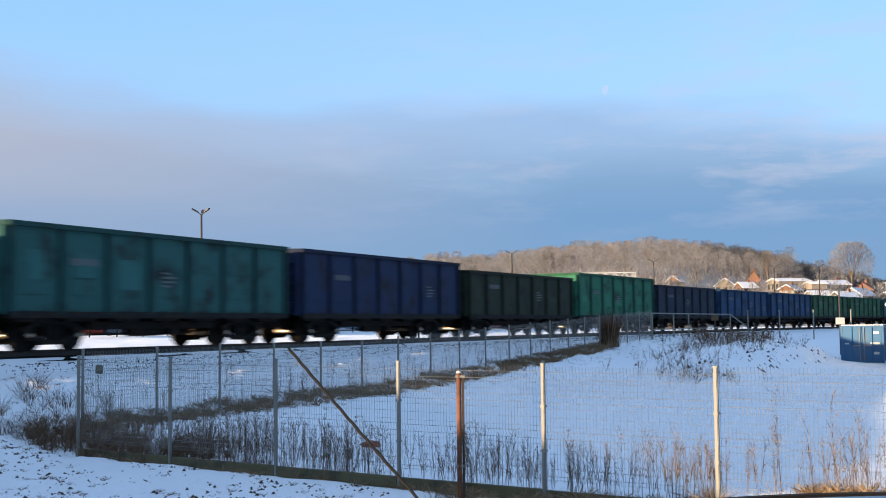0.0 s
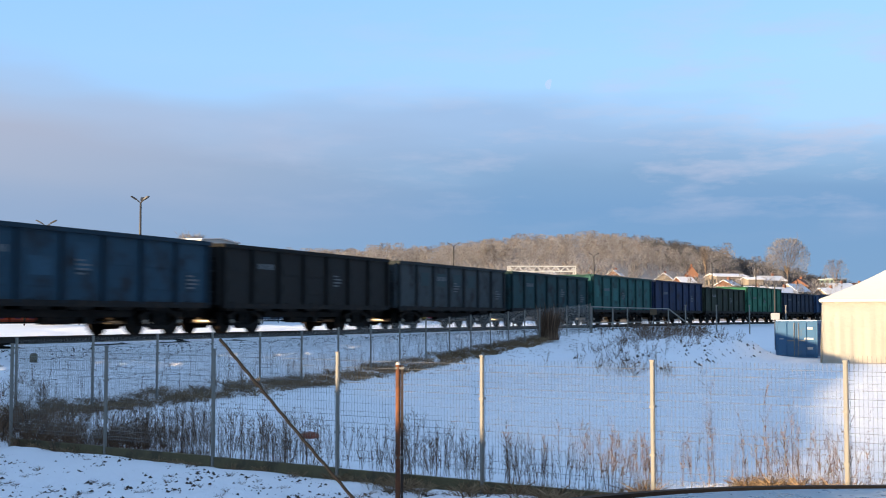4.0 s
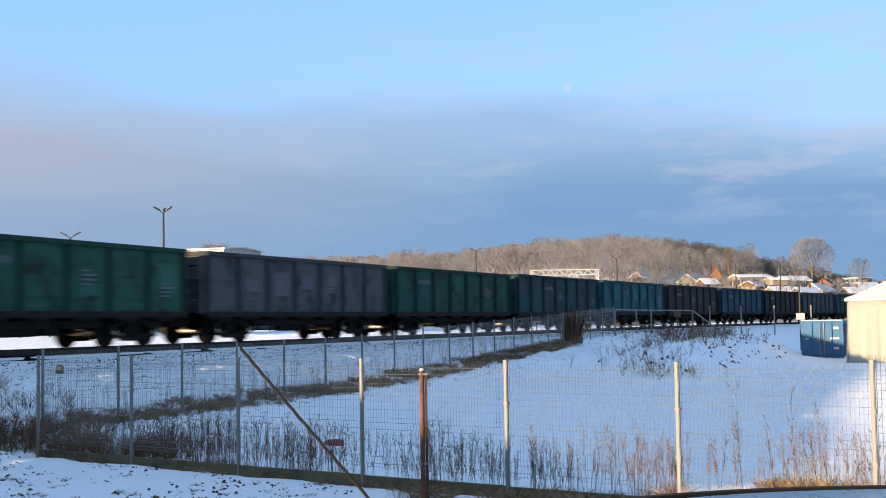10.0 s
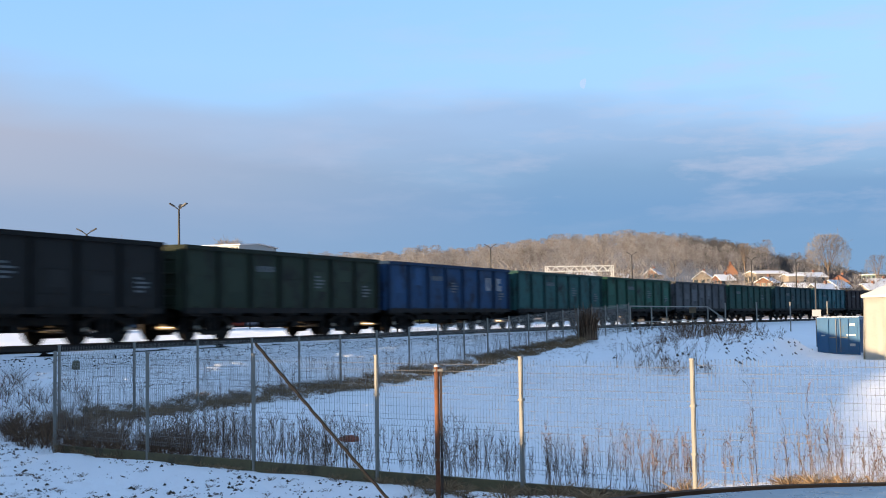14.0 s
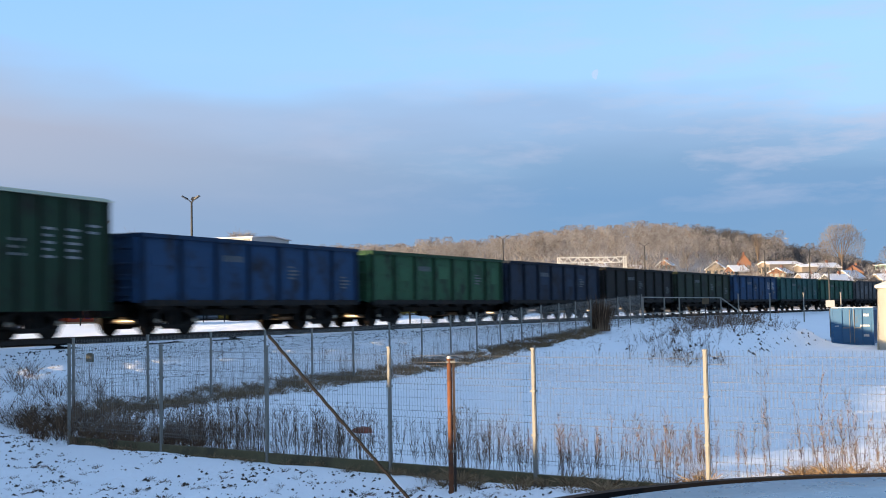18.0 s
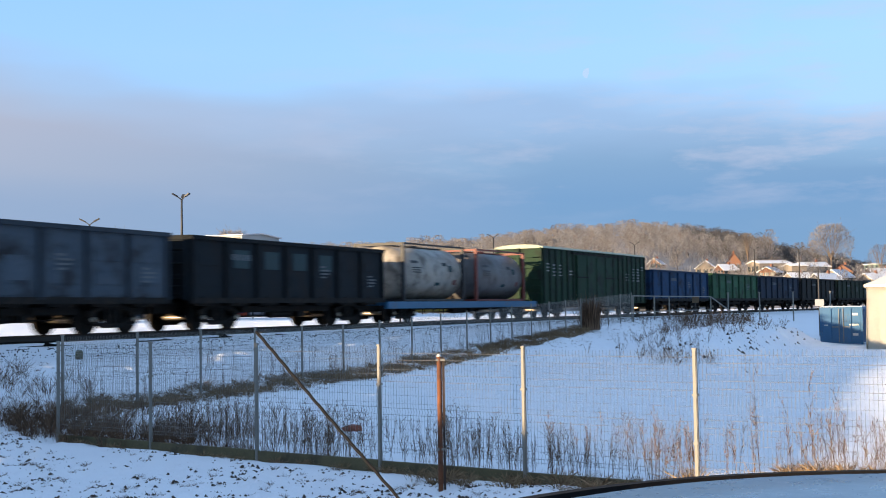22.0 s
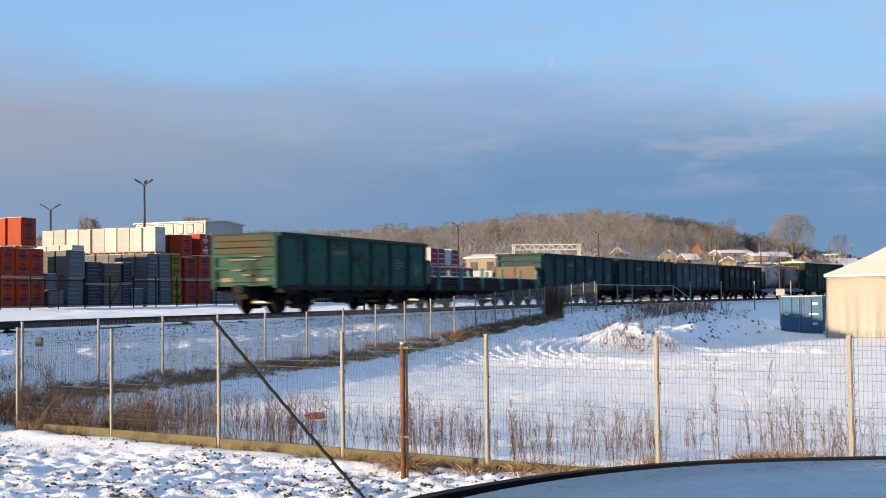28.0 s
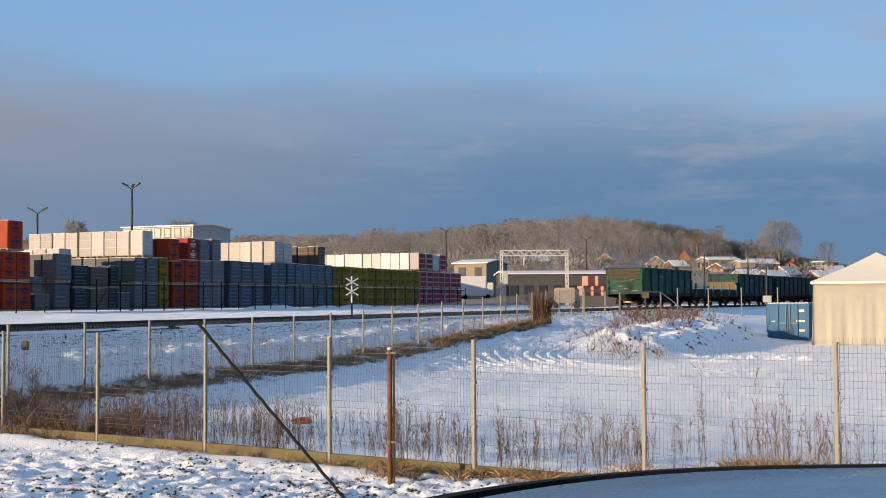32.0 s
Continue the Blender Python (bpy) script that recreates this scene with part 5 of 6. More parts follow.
def tree(name, label, x, y, z, high, wide, seed, twigs, up=0.6, thick=0.05, poplar=False):
    """Tapered trunk, forking limbs and a crown of fine twigs."""
    r = np.random.RandomState(seed)
    top = new(name)
    top.location = (x, y, z)
    tagged(top, label, "tree")
    bm = bmesh.new()
    fork = high * (0.25 if not poplar else 0.12)
    limb(bm, (0, 0, -0.3), (0.1, 0.05, fork), high * 0.022, high * 0.017)
    ends = []
    n = 7
    for k in range(n):
        a = math.tau * k / n + r.uniform(-0.3, 0.3)
        sp = wide * (0.55 if not poplar else 0.5) * r.uniform(0.5, 1)
        mid = (math.cos(a) * sp * 0.5, math.sin(a) * sp * 0.5, fork + (high - fork) * 0.35)
        end = (math.cos(a) * sp, math.sin(a) * sp, fork + (high - fork) * r.uniform(0.6, 0.9))
        limb(bm, (0.1, 0.05, fork * 0.97), mid, high * 0.011, high * 0.007)
        limb(bm, mid, end, high * 0.007, high * 0.002)
        for j in range(4):
            q = Vector(mid).lerp(Vector(end), r.uniform(0.1, 0.9))
            e2 = q + Vector((r.normal(0, wide * 0.25), r.normal(0, wide * 0.25), r.uniform(0.1, 0.3) * high))
            limb(bm, q, e2, high * 0.003, high * 0.001)
    part("trunk", bm, BARK, top, "", None, True)
    tri = crown(r, high, wide, twigs, up, thick, high * 0.07)
    v = tri.reshape(-1, 3)
    part("crown", raw("crown", v.tolist(), np.arange(len(v)).reshape(-1, 3).tolist(), FROSTWOOD), FROSTWOOD, top)


for nm, lb, x, y, hi, wi, sd, tw, up, th, pop in (
        ("frosted_tree", "large round bare tree white with hoar frost among houses", 116.0, 330, 14.0, 6.6, 31, 3600, 0.6, 0.055, False),
        ("bare_tree", "dark bare tree standing among the houses", 126.0, 320, 9.5, 3.6, 32, 900, 0.5, 0.05, False),
        ("poplar", "tall bare poplar with upright branches behind the tent", 69.0, 150, 13.0, 2.2, 33, 420, 0.9, 0.035, True),
        ("poplar", "tall bare poplar with upright branches behind the tent", 72.5, 152, 14.0, 2.2, 34, 420, 0.9, 0.035, True),
        ("poplar", "tall bare poplar with upright branches behind the tent", 76.5, 155, 13.5, 2.2, 38, 400, 0.9, 0.035, True),
        ("frosted_tree", "frosted round tree behind the stacked pallets", -32.0, 205, 13.5, 4.0, 35, 3000, 0.5, 0.05, False),
        ("frosted_tree", "frosted round tree behind the stacked pallets", -50.0, 205, 13.5, 2.6, 36, 2600, 0.4, 0.05, False),
        ("bare_tree", "orange-brown bare tree among the houses", 92.5, 330, 11.0, 2.4, 37, 900, 0.6, 0.06, False)):
    tree(nm, lb, x, y, float(hill_z(x, y)) - 0.1, hi, wi, sd, tw, up, th, pop)

# ---- buildings ----
ROOF = surface("tile_roof", (0.16, 0.07, 0.045), 0.85, 0.0, 0.25, 1.0, 10.0)
PLASTER = surface("pale_plaster", (0.22, 0.19, 0.16), 0.9, 0.0, 0.1, 0.6, 8.0)
PINKWALL = surface("terracotta_plaster", (0.17, 0.085, 0.055), 0.9, 0.0, 0.12, 0.6, 8.0)
MINT = surface("mint_cladding", (0.15, 0.23, 0.20), 0.8, 0.0, 0.1, 0.5, 8.0)
SHEET = surface("light_sheet_cladding", (0.34, 0.36, 0.37), 0.6, 0.0, 0.08, 0.4, 6.0)
PANE = surface("window_glass", (0.03, 0.04, 0.05), 0.15, 0.0, 0.1, 1.0, 8.0)
GREYWALL = surface("grey_render", (0.068, 0.068, 0.072), 0.85, 0.0, 0.2, 0.5, 6.0)
FLOORSNOW = surface("roof_snow", (0.66, 0.67, 0.70), 0.85, 0.0, 0.06, 0.5, 6.0, 0.02)


def house(name, label, x, y, z, w, d, h, ridge, yaw, wall, roof, wins=(3, 2), frame_mat=None, lift=0.0):
    top = new(name)
    top.matrix_basis = pose(x, y, z, 0, 0, yaw)
    tagged(top, label, "house", "hillside houses" if name == "house" else "")
    bm = bmesh.new()
    box(bm, -w / 2, w / 2, -d / 2, d / 2, -4.0, h)
    if ridge > 0.3:
        for sx in (-1, 1):
            v = [bm.verts.new(p) for p in ((sx * w / 2, -d / 2, h), (sx * w / 2, d / 2, h), (sx * w / 2, 0, h + ridge))]
            bm.faces.new(v)
    part("wall", bm, wall, top)
    for sy in (-1, 1):
        bm = bmesh.new()
        o, t = 0.35, 0.18
        e = h - ridge * (o / (d / 2))
        v = [bm.verts.new(p) for zz in (0, t) for p in ((-w / 2 - o, sy * (d / 2 + o), e + zz), (w / 2 + o, sy * (d / 2 + o), e + zz), (w / 2 + o, 0, h + ridge + zz), (-w / 2 - o, 0, h + ridge + zz))]
        for f in ((0, 1, 2, 3), (4, 5, 6, 7), (0, 1, 5, 4), (1, 2, 6, 5), (2, 3, 7, 6), (3, 0, 4, 7)):
            bm.faces.new([v[i] for i in f])
        part("roof", bm, roof, top)
    if ridge > 1:
        part("chimney", bar(w * 0.15, w * 0.15 + 0.5, -0.3, 0.3, h + ridge - 0.4, h + ridge + 0.8), ROOF, top)
    for side, span, off in (((0, -1), w, d / 2), ((-1, 0), d, w / 2)):
        for row in range(wins[1]):
            for k in range(wins[0]):
                a = -span / 2 + span * (k + 0.5) / wins[0]
                z0 = 0.9 + lift + row * (h - 0.6) / max(1, wins[1])
                if side[1]:
                    fr, pn = (a - 0.62, a + 0.62, -off - 0.06, -off - 0.002, z0 - 0.1, z0 + 1.4), (a - 0.5, a + 0.5, -off - 0.075, -off - 0.062, z0, z0 + 1.3)
                else:
                    fr, pn = (-off - 0.06, -off - 0.002, a - 0.62, a + 0.62, z0 - 0.1, z0 + 1.4), (-off - 0.075, -off - 0.062, a - 0.5, a + 0.5, z0, z0 + 1.3)
                win = part("window", bar(*fr), frame_mat or WHITE, top)
                part("pane", bar(*pn), PANE, win)
    return top


def hz(x, y):
    return float(hill_z(x, y))


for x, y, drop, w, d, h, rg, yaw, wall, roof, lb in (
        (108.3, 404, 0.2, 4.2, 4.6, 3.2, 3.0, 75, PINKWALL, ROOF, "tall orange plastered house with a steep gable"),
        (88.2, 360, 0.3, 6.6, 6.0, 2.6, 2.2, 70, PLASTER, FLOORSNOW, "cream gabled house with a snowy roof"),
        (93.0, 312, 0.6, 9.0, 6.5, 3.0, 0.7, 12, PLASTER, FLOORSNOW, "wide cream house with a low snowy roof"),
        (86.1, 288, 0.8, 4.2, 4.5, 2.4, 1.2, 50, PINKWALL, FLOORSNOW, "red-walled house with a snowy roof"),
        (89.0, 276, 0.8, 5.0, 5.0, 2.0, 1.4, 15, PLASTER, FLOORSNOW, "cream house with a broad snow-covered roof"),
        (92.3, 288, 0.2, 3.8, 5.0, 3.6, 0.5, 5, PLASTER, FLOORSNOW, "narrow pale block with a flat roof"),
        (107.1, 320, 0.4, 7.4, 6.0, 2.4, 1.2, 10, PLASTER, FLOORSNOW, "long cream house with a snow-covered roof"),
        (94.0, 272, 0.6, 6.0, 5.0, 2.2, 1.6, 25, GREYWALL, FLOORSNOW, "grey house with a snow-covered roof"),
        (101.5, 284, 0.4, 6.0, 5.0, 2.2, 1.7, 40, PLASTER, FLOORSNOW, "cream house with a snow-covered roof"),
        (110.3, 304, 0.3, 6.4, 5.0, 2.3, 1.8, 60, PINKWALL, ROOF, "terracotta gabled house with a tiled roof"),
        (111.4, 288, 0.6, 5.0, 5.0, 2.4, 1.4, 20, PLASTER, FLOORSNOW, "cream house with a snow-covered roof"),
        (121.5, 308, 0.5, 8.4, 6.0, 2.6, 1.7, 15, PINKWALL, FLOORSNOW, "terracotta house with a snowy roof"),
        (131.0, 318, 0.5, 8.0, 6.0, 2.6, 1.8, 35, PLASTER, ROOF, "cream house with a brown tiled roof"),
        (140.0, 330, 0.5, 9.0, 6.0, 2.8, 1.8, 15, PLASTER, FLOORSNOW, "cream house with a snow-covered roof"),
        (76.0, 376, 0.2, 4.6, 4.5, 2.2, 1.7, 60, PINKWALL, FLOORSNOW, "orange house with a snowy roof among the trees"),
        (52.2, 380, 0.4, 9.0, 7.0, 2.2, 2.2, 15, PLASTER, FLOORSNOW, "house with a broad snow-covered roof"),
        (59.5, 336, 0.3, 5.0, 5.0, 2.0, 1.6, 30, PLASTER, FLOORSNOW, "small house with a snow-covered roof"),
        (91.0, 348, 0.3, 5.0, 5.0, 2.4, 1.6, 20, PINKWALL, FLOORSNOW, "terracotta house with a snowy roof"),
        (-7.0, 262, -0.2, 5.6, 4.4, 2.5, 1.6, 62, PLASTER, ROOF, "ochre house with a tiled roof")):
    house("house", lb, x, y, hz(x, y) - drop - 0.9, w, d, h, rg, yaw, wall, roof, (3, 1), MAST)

house("office_block", "mint green flat-roofed block at the edge of town", 148, 378, hz(148, 378) - 0.4, 5, 7, 4.6, 0.1, 20, MINT, FLOORSNOW, (3, 2), MAST)
house("warehouse", "tall pale sheet-clad warehouse behind the stacked pallets", -30.3, 189, 1.9, 12.5, 11, 12.2, 0.4, YAW - 90 + 2, SHEET, FLOORSNOW, (7, 4), MAST, 0.95)
for a, b, w_, h_ in ((-33.0, 189.5, 1.1, 0.35), (-28.6, 190.5, 1.7, 0.5), (-26.6, 191.0, 0.9, 0.35)):
    unit = new("roof_vent")
    unit.matrix_basis = pose(a, b, 14.2, 0, 0, YAW - 88)
    tagged(unit, "pale boxy ventilation unit on the warehouse roof", "vent", "roof vents")
    part("casing", bar(-w_ / 2, w_ / 2, -0.6, 0.6, 0.0, h_), SHEET, unit)
    part("hood", bar(-w_ / 2 - 0.1, w_ / 2 + 0.1, -0.7, 0.7, h_, h_ + 0.08), FLOORSNOW, unit)
house("depot_house", "cream two-storey depot house with a snowy roof", 18.0, 192, 3.2, 5.6, 9, 5.2, 0.6, 62 - 90, PLASTER, FLOORSNOW, (2, 2), MAST)
house("depot_shed", "long low depot shed with windows and a snowy roof", 28.5, 172, 2.3, 19, 8, 3.9, 0.4, 4, GREYWALL, FLOORSNOW, (9, 1), MAST)
house("snow_roofed_hall", "hall with a plain snow-covered roof behind the pallets", -5.5, 176, 2.0, 10, 12, 5.4, 1.4, YAW, SHEET, FLOORSNOW, (4, 1))


def gantry():
    """White lattice portal of the overhead line."""
    top = new("lattice_gantry")
    top.location = (13.9, 125, 1.9)
    tagged(top, "white steel lattice portal gantry over the yard tracks", "gantry")
    w, h = 7.0, 5.85
    for x in (0, w):
        bm = bmesh.new()
        for dx in (-0.12, 0.12):
            for dy in (-0.12, 0.12):
                beam(bm, (x + dx, dy, 0), (x + dx, dy, h), 0.07, 0.07)
        for k in range(10):
            z = k * h / 10
            beam(bm, (x - 0.12, -0.12, z), (x + 0.12, -0.12, z + h / 10), 0.04, 0.04)
            beam(bm, (x + 0.12, 0.12, z), (x - 0.12, 0.12, z + h / 10), 0.04, 0.04)
        part("leg", bm, WHITE, top)
    bm = bmesh.new()
    for z in (h - 0.55, h):
        for dy in (-0.2, 0.2):
            beam(bm, (-0.15, dy, z), (w + 0.15, dy, z), 0.08, 0.08)
    for k in range(14):
        x = k * w / 14
        for dy in (-0.2, 0.2):
            beam(bm, (x, dy, h - 0.55 if k % 2 else h), (x + w / 14, dy, h if k % 2 else h - 0.55), 0.05, 0.05)
    part("lattice_beam", bm, WHITE, top)
    bm = bmesh.new()
    beam(bm, (2.4, 0.2, h - 0.55), (2.4, 0.2, h - 1.6), 0.12, 0.12)
    part("hanger", bm, WHITE, top)


gantry()


CLEANWHITE = surface("clean_white_paint", (0.62, 0.63, 0.66), 0.5, 0.0, 0.05, 1.0, 10.0)


def van(x, y, z, l, h, yaw, material, label):
    top = new("van")
    top.matrix_basis = pose(x, y, z, 0, 0, yaw)
    tagged(top, label, "van")
    bm = bmesh.new()
    box(bm, -l / 2, l * 0.28, -0.95, 0.95, 0.45, h)
    bmesh.ops.bevel(bm, geom=bm.edges[:], offset=0.1, segments=2, affect="EDGES")
    part("cargo_body", bm, material, top)
    bm = bmesh.new()
    box(bm, l * 0.285, l / 2, -0.9, 0.9, 0.45, h * 0.72)
    bmesh.ops.bevel(bm, geom=bm.edges[:], offset=0.15, segments=2, affect="EDGES")
    part("cab", bm, material, top)
    for sx in (-0.33, 0.33):
        for sy in (-0.85, 0.85):
            bm = bmesh.new()
            rod(bm, (sx * l, sy - 0.1, 0.36), (sx * l, sy + 0.1, 0.36), 0.36, seg=14)
            part("wheel", bm, DARK, top)


van(16.2, 182, 2.7, 5.4, 3.5, 5, CLEANWHITE, "white delivery van parked by the depot")
van(16.7, 100, 1.75, 1.9, 1.75, 70, PLASTER, "beige boxy van parked beside the yard")


def small_packs():
    """Low pallets of pale red bricks beside the line."""
    first = None
    for i, (a, b, lv) in enumerate(((0, 0, 0), (1.1, 0.1, 0), (2.2, 0.2, 0), (0.2, 1.2, 0), (0.5, 0, 1), (1.6, 0.1, 1))):
        m = pose(22.7 + a, 125 + b, 2.9 + lv * 1.06, 0, 0, 30)
        if first is None:
            first = new("brick_pallet")
            bm = bmesh.new()
            box(bm, -0.5, 0.5, -0.5, 0.5, 0.1, 1.02)
            bmesh.ops.bevel(bm, geom=bm.edges[:], offset=0.03, segments=2, affect="EDGES")
            part("wrapped_load", bm, surface("pale_brick", (0.34, 0.17, 0.12), 0.8, 0.0, 0.12, 2.0, 10.0), first)
            part("pallet", bar(-0.5, 0.5, -0.5, 0.5, 0, 0.095), WOOD, first)
            tagged(first, "low pallet of wrapped pale red bricks beside the line", "pallet", "brick pallets")
            first.matrix_basis = m
        else:
            copy_thing(first, m)
    bm = bmesh.new()
    box(bm, 21.6, 26.6, 124.0, 127.6, 1.2, 2.895)
    tagged(new("loading_ramp", mesh_of(bm, "loading_ramp", GREYWALL)), "low grey concrete loading ramp", "ramp")


small_packs()


# ---- plants along the fences ----

def blade(p, d, ln, w, r):
    s = np.cross(d, r.normal(0, 1, 3))
    s /= np.linalg.norm(s) + 1e-6
    return [p - s * w, p + s * w, p + d * ln]


def weed(r, high, twigs, thick=0.004, lean=0.12):
    """A dead stalk with side twigs and ragged seed heads."""
    out = []
    d = np.array([r.normal(0, lean), r.normal(0, lean), 1.0])
    d /= np.linalg.norm(d)
    p0 = np.zeros(3)
    for a in (0.0, 2.1):
        s = np.array([math.cos(a), math.sin(a), 0]) * thick
        out.append([p0 - s, p0 + s, d * high])
    for _ in range(twigs):
        q = d * high * r.uniform(0.3, 0.98)
        e = d * 1.3 + r.normal(0, 0.38, 3)
        e /= np.linalg.norm(e)
        out.append(blade(q, e, high * r.uniform(0.08, 0.22), thick * 0.8, r))
        out.append(blade(q + e * high * 0.1, e + r.normal(0, 0.5, 3), high * 0.07, thick * 1.25, r))
    return np.array(out)


def tuft(r, high, n, spread, thick=0.005, droop=0.35):
    """A tussock of long dry blades."""
    out = []
    for _ in range(n):
        a = r.uniform(0, math.tau)
        p = np.array([math.cos(a), math.sin(a), 0]) * spread * r.uniform(0, 1)
        d = np.array([math.cos(a) * r.uniform(0, droop * 2), math.sin(a) * r.uniform(0, droop * 2), 1.0]) + r.normal(0, 0.12, 3)
        d /= np.linalg.norm(d)
        h = high * r.uniform(0.4, 1.05)
        mid = p + d * h * 0.6
        out.append([p - [thick, 0, 0], p + [thick, 0, 0], mid])
        d2 = d + np.array([math.cos(a), math.sin(a), -0.5]) * droop
        out.append(blade(p + d * h * 0.35, d2 / np.linalg.norm(d2), h * 0.5, thick, r))
    return np.array(out)


NF0, NFD = np.array([-4.65, 20.7]), np.array([0.811, -0.585])
RF0, RFD = np.array([-7.59, 25.49]), np.array([0.4203, 0.9074])


def along(r, origin, way, a, b, lo, hi, n, size, bunch=0.0):
    """Spots beside a fence line, lo to hi metres to its far side."""
    side = np.array([-way[1], way[0]])
    out = []
    while len(out) < n:
        t = r.uniform(a, b)
        if bunch and math.sin(t * 2.3) + math.sin(t * 0.9 + 1) < r.uniform(-1.6, bunch):
            continue
        p = origin + way * t + side * r.uniform(lo, hi)
        out.append((p[0], p[1], 0.0, r.uniform(*size), r.uniform(0, 6.3)))
    high = ground_z([o[0] for o in out], [o[1] for o in out])
    return [(o[0], o[1], float(h) - 0.02, o[3], o[4]) for o, h in zip(out, high)]


def plants():
    r = np.random.RandomState(77)
    tall = [weed(r, r.uniform(0.8, 1.1), r.randint(14, 26), 0.0046) for _ in range(10)]
    dense = [tuft(r, r.uniform(0.6, 0.9), 22, 0.12) for _ in range(8)]
    low = [tuft(r, r.uniform(0.25, 0.4), 26, 0.10, 0.006, 0.6) for _ in range(8)]
    # far side of the near fence: dark dead weeds
    spots = along(r, NF0, NFD, -1.5, 6.0, 0.10, 1.5, 440, (0.45, 0.95), 0.7) + along(r, NF0, NFD, 6.0, 9.5, 0.10, 1.2, 130, (0.45, 0.9), 0.3) + along(r, NF0, NFD, 9.5, 17.5, 0.1, 1.0, 90, (0.4, 0.85), 0.5)
    scatter("dead_weeds", "dark dead weeds growing along the wire fence", "weeds", tall, spots, STALK)
    spots = along(r, NF0, NFD, -5.0, -0.4, -0.2, 2.4, 190, (0.7, 1.3)) + along(r, NF0, NFD, -0.6, 4.5, 0.1, 1.1, 45, (0.4, 0.8), 0.6)
    scatter("reeds", "tall brown reeds at the end of the fence", "reeds", dense, spots, STALK)
    # dry grass at the foot of the fence on the near side
    spots = along(r, NF0, NFD, 6.0, 18.0, -0.75, 0.35, 250, (0.5, 1.25), 0.9) + along(r, NF0, NFD, 9.6, 19.0, -0.5, 0.5, 170, (0.6, 1.4), 0.9) + along(r, NF0, NFD, -2.0, 6.0, -0.25, 0.0, 40, (0.4, 0.8))
    scatter("dry_grass", "dry straw-coloured grass at the fence foot", "grass", low, spots, GRASS)
    spots = along(r, NF0, NFD, 9.0, 18.5, -0.1, 0.8, 60, (0.35, 0.8), 0.4)
    scatter("tall_dry_weeds", "tall straw-coloured weeds along the fence", "weeds", tall, spots, GRASS)
    spots = along(r, NF0, NFD, 9.6, 19.0, -0.15, 0.7, 190, (0.38, 0.72), 0.8)
    scatter("straw_clumps", "thick straw-coloured grass clumps along the fence", "grass", dense, spots, GRASS)
    spots = along(r, NF0, NFD, 14.2, 19.5, 0.0, 1.2, 190, (0.45, 0.95)) + along(r, NF0, NFD, 9.0, 14.2, 0.1, 0.9, 75, (0.35, 0.8))
    scatter("seedhead_weeds", "reddish-brown dead weeds with ragged seed heads", "weeds", tall, spots, STALK)
    spots = along(r, RF0, RFD, -9, 2, -1.5, 2.6, 130, (0.5, 1.05), 0.6)
    scatter("bank_weeds", "brown withered weeds at the foot of the bank", "weeds", dense, spots, STALK)
    # both sides of the rear fence
    spots = along(r, RF0, RFD, -1, 38, -0.6, 0.35, 1100, (0.7, 1.35))
    scatter("verge_grass", "brown withered grass along the rear fence", "grass", low, spots, GRASS)
    spots = along(r, RF0, RFD, -1, 34, -0.6, 0.9, 260, (0.35, 0.9), 0.9)
    scatter("verge_weeds", "withered weeds along the rear fence", "weeds", tall, spots, STALK)
    # short dead stubble showing through the thin snow, thickened to deepen the bank's shade
    spots = []
    for s_, q_ in zip(r.uniform(-14, 46, 3000), r.uniform(2.7, 7.6, 3000)):
        if math.sin(s_ * 0.9 + q_) + math.sin(q_ * 2.6 - s_ * 0.4) > r.uniform(-2.2, 1.2):
            x, y, _h = track(s_, q_)
            spots.append((x, y, 0.0, r.uniform(0.16, 0.36), r.uniform(0, 6.3)))
    high = ground_z([o[0] for o in spots], [o[1] for o in spots])
    spots = [(o[0], o[1], float(h) - 0.015, o[3], o[4]) for o, h in zip(spots, high)]
    scatter("bank_stubble", "short dead grass stubble in thin snow, added to darken the bank", "grass", low, spots, STALK)
    # clusters of soil crumbs and dead tufts poking through the snow in front
    spots, xs, ys = [], [], []
    for _ in range(2300):
        cx, cy = r.uniform(-11, 4.5), r.uniform(9, 23)
        if cy > 20.3 - 0.721 * (cx + 4.65) or math.sin(cx * 1.3 + cy * 0.9) + math.sin(cy * 2.1 - cx * 0.7) < r.uniform(-2.0, 1.2):
            continue
        n, w = r.randint(2, 14), r.uniform(0.04, 0.16)
        xs.extend(cx + r.normal(0, w * 1.6, n))
        ys.extend(cy + r.normal(0, w, n))
        for _k in range(r.randint(0, 3)):
            x, y = cx + r.normal(0, w), cy + r.normal(0, w)
            spots.append((x, y, gz(x, y) - 0.015, r.uniform(0.12, 0.42), r.uniform(0, 6.3)))
    scatter("grass_tufts", "small dark dead tufts poking through the snow", "grass", low, spots, STALK)
    zs, bits = ground_z(xs, ys), []
    for x, y, z in zip(xs, ys, zs):
        sz = 0.008 + 0.036 * r.uniform() ** 2
        a = r.uniform(0, math.tau)
        c, q = math.cos(a), math.sin(a)
        p = np.array([(sz * 1.6, 0, -0.01), (-sz * r.uniform(0.5, 1.3), 0.3 * sz, -0.01), (0, sz, -0.01), (0.2 * sz, -sz, -0.01), (sz * r.uniform(-0.6, 0.6), 0, sz * r.uniform(0.3, 0.9))])
        p = p @ np.array([(c, q, 0), (-q, c, 0), (0, 0, 1)]) + np.array([x, y, z])
        bits.append(np.array([p[[0, 2, 4]], p[[2, 1, 4]], p[[1, 3, 4]], p[[3, 0, 4]]]))
    v = np.concatenate(bits).reshape(-1, 3)
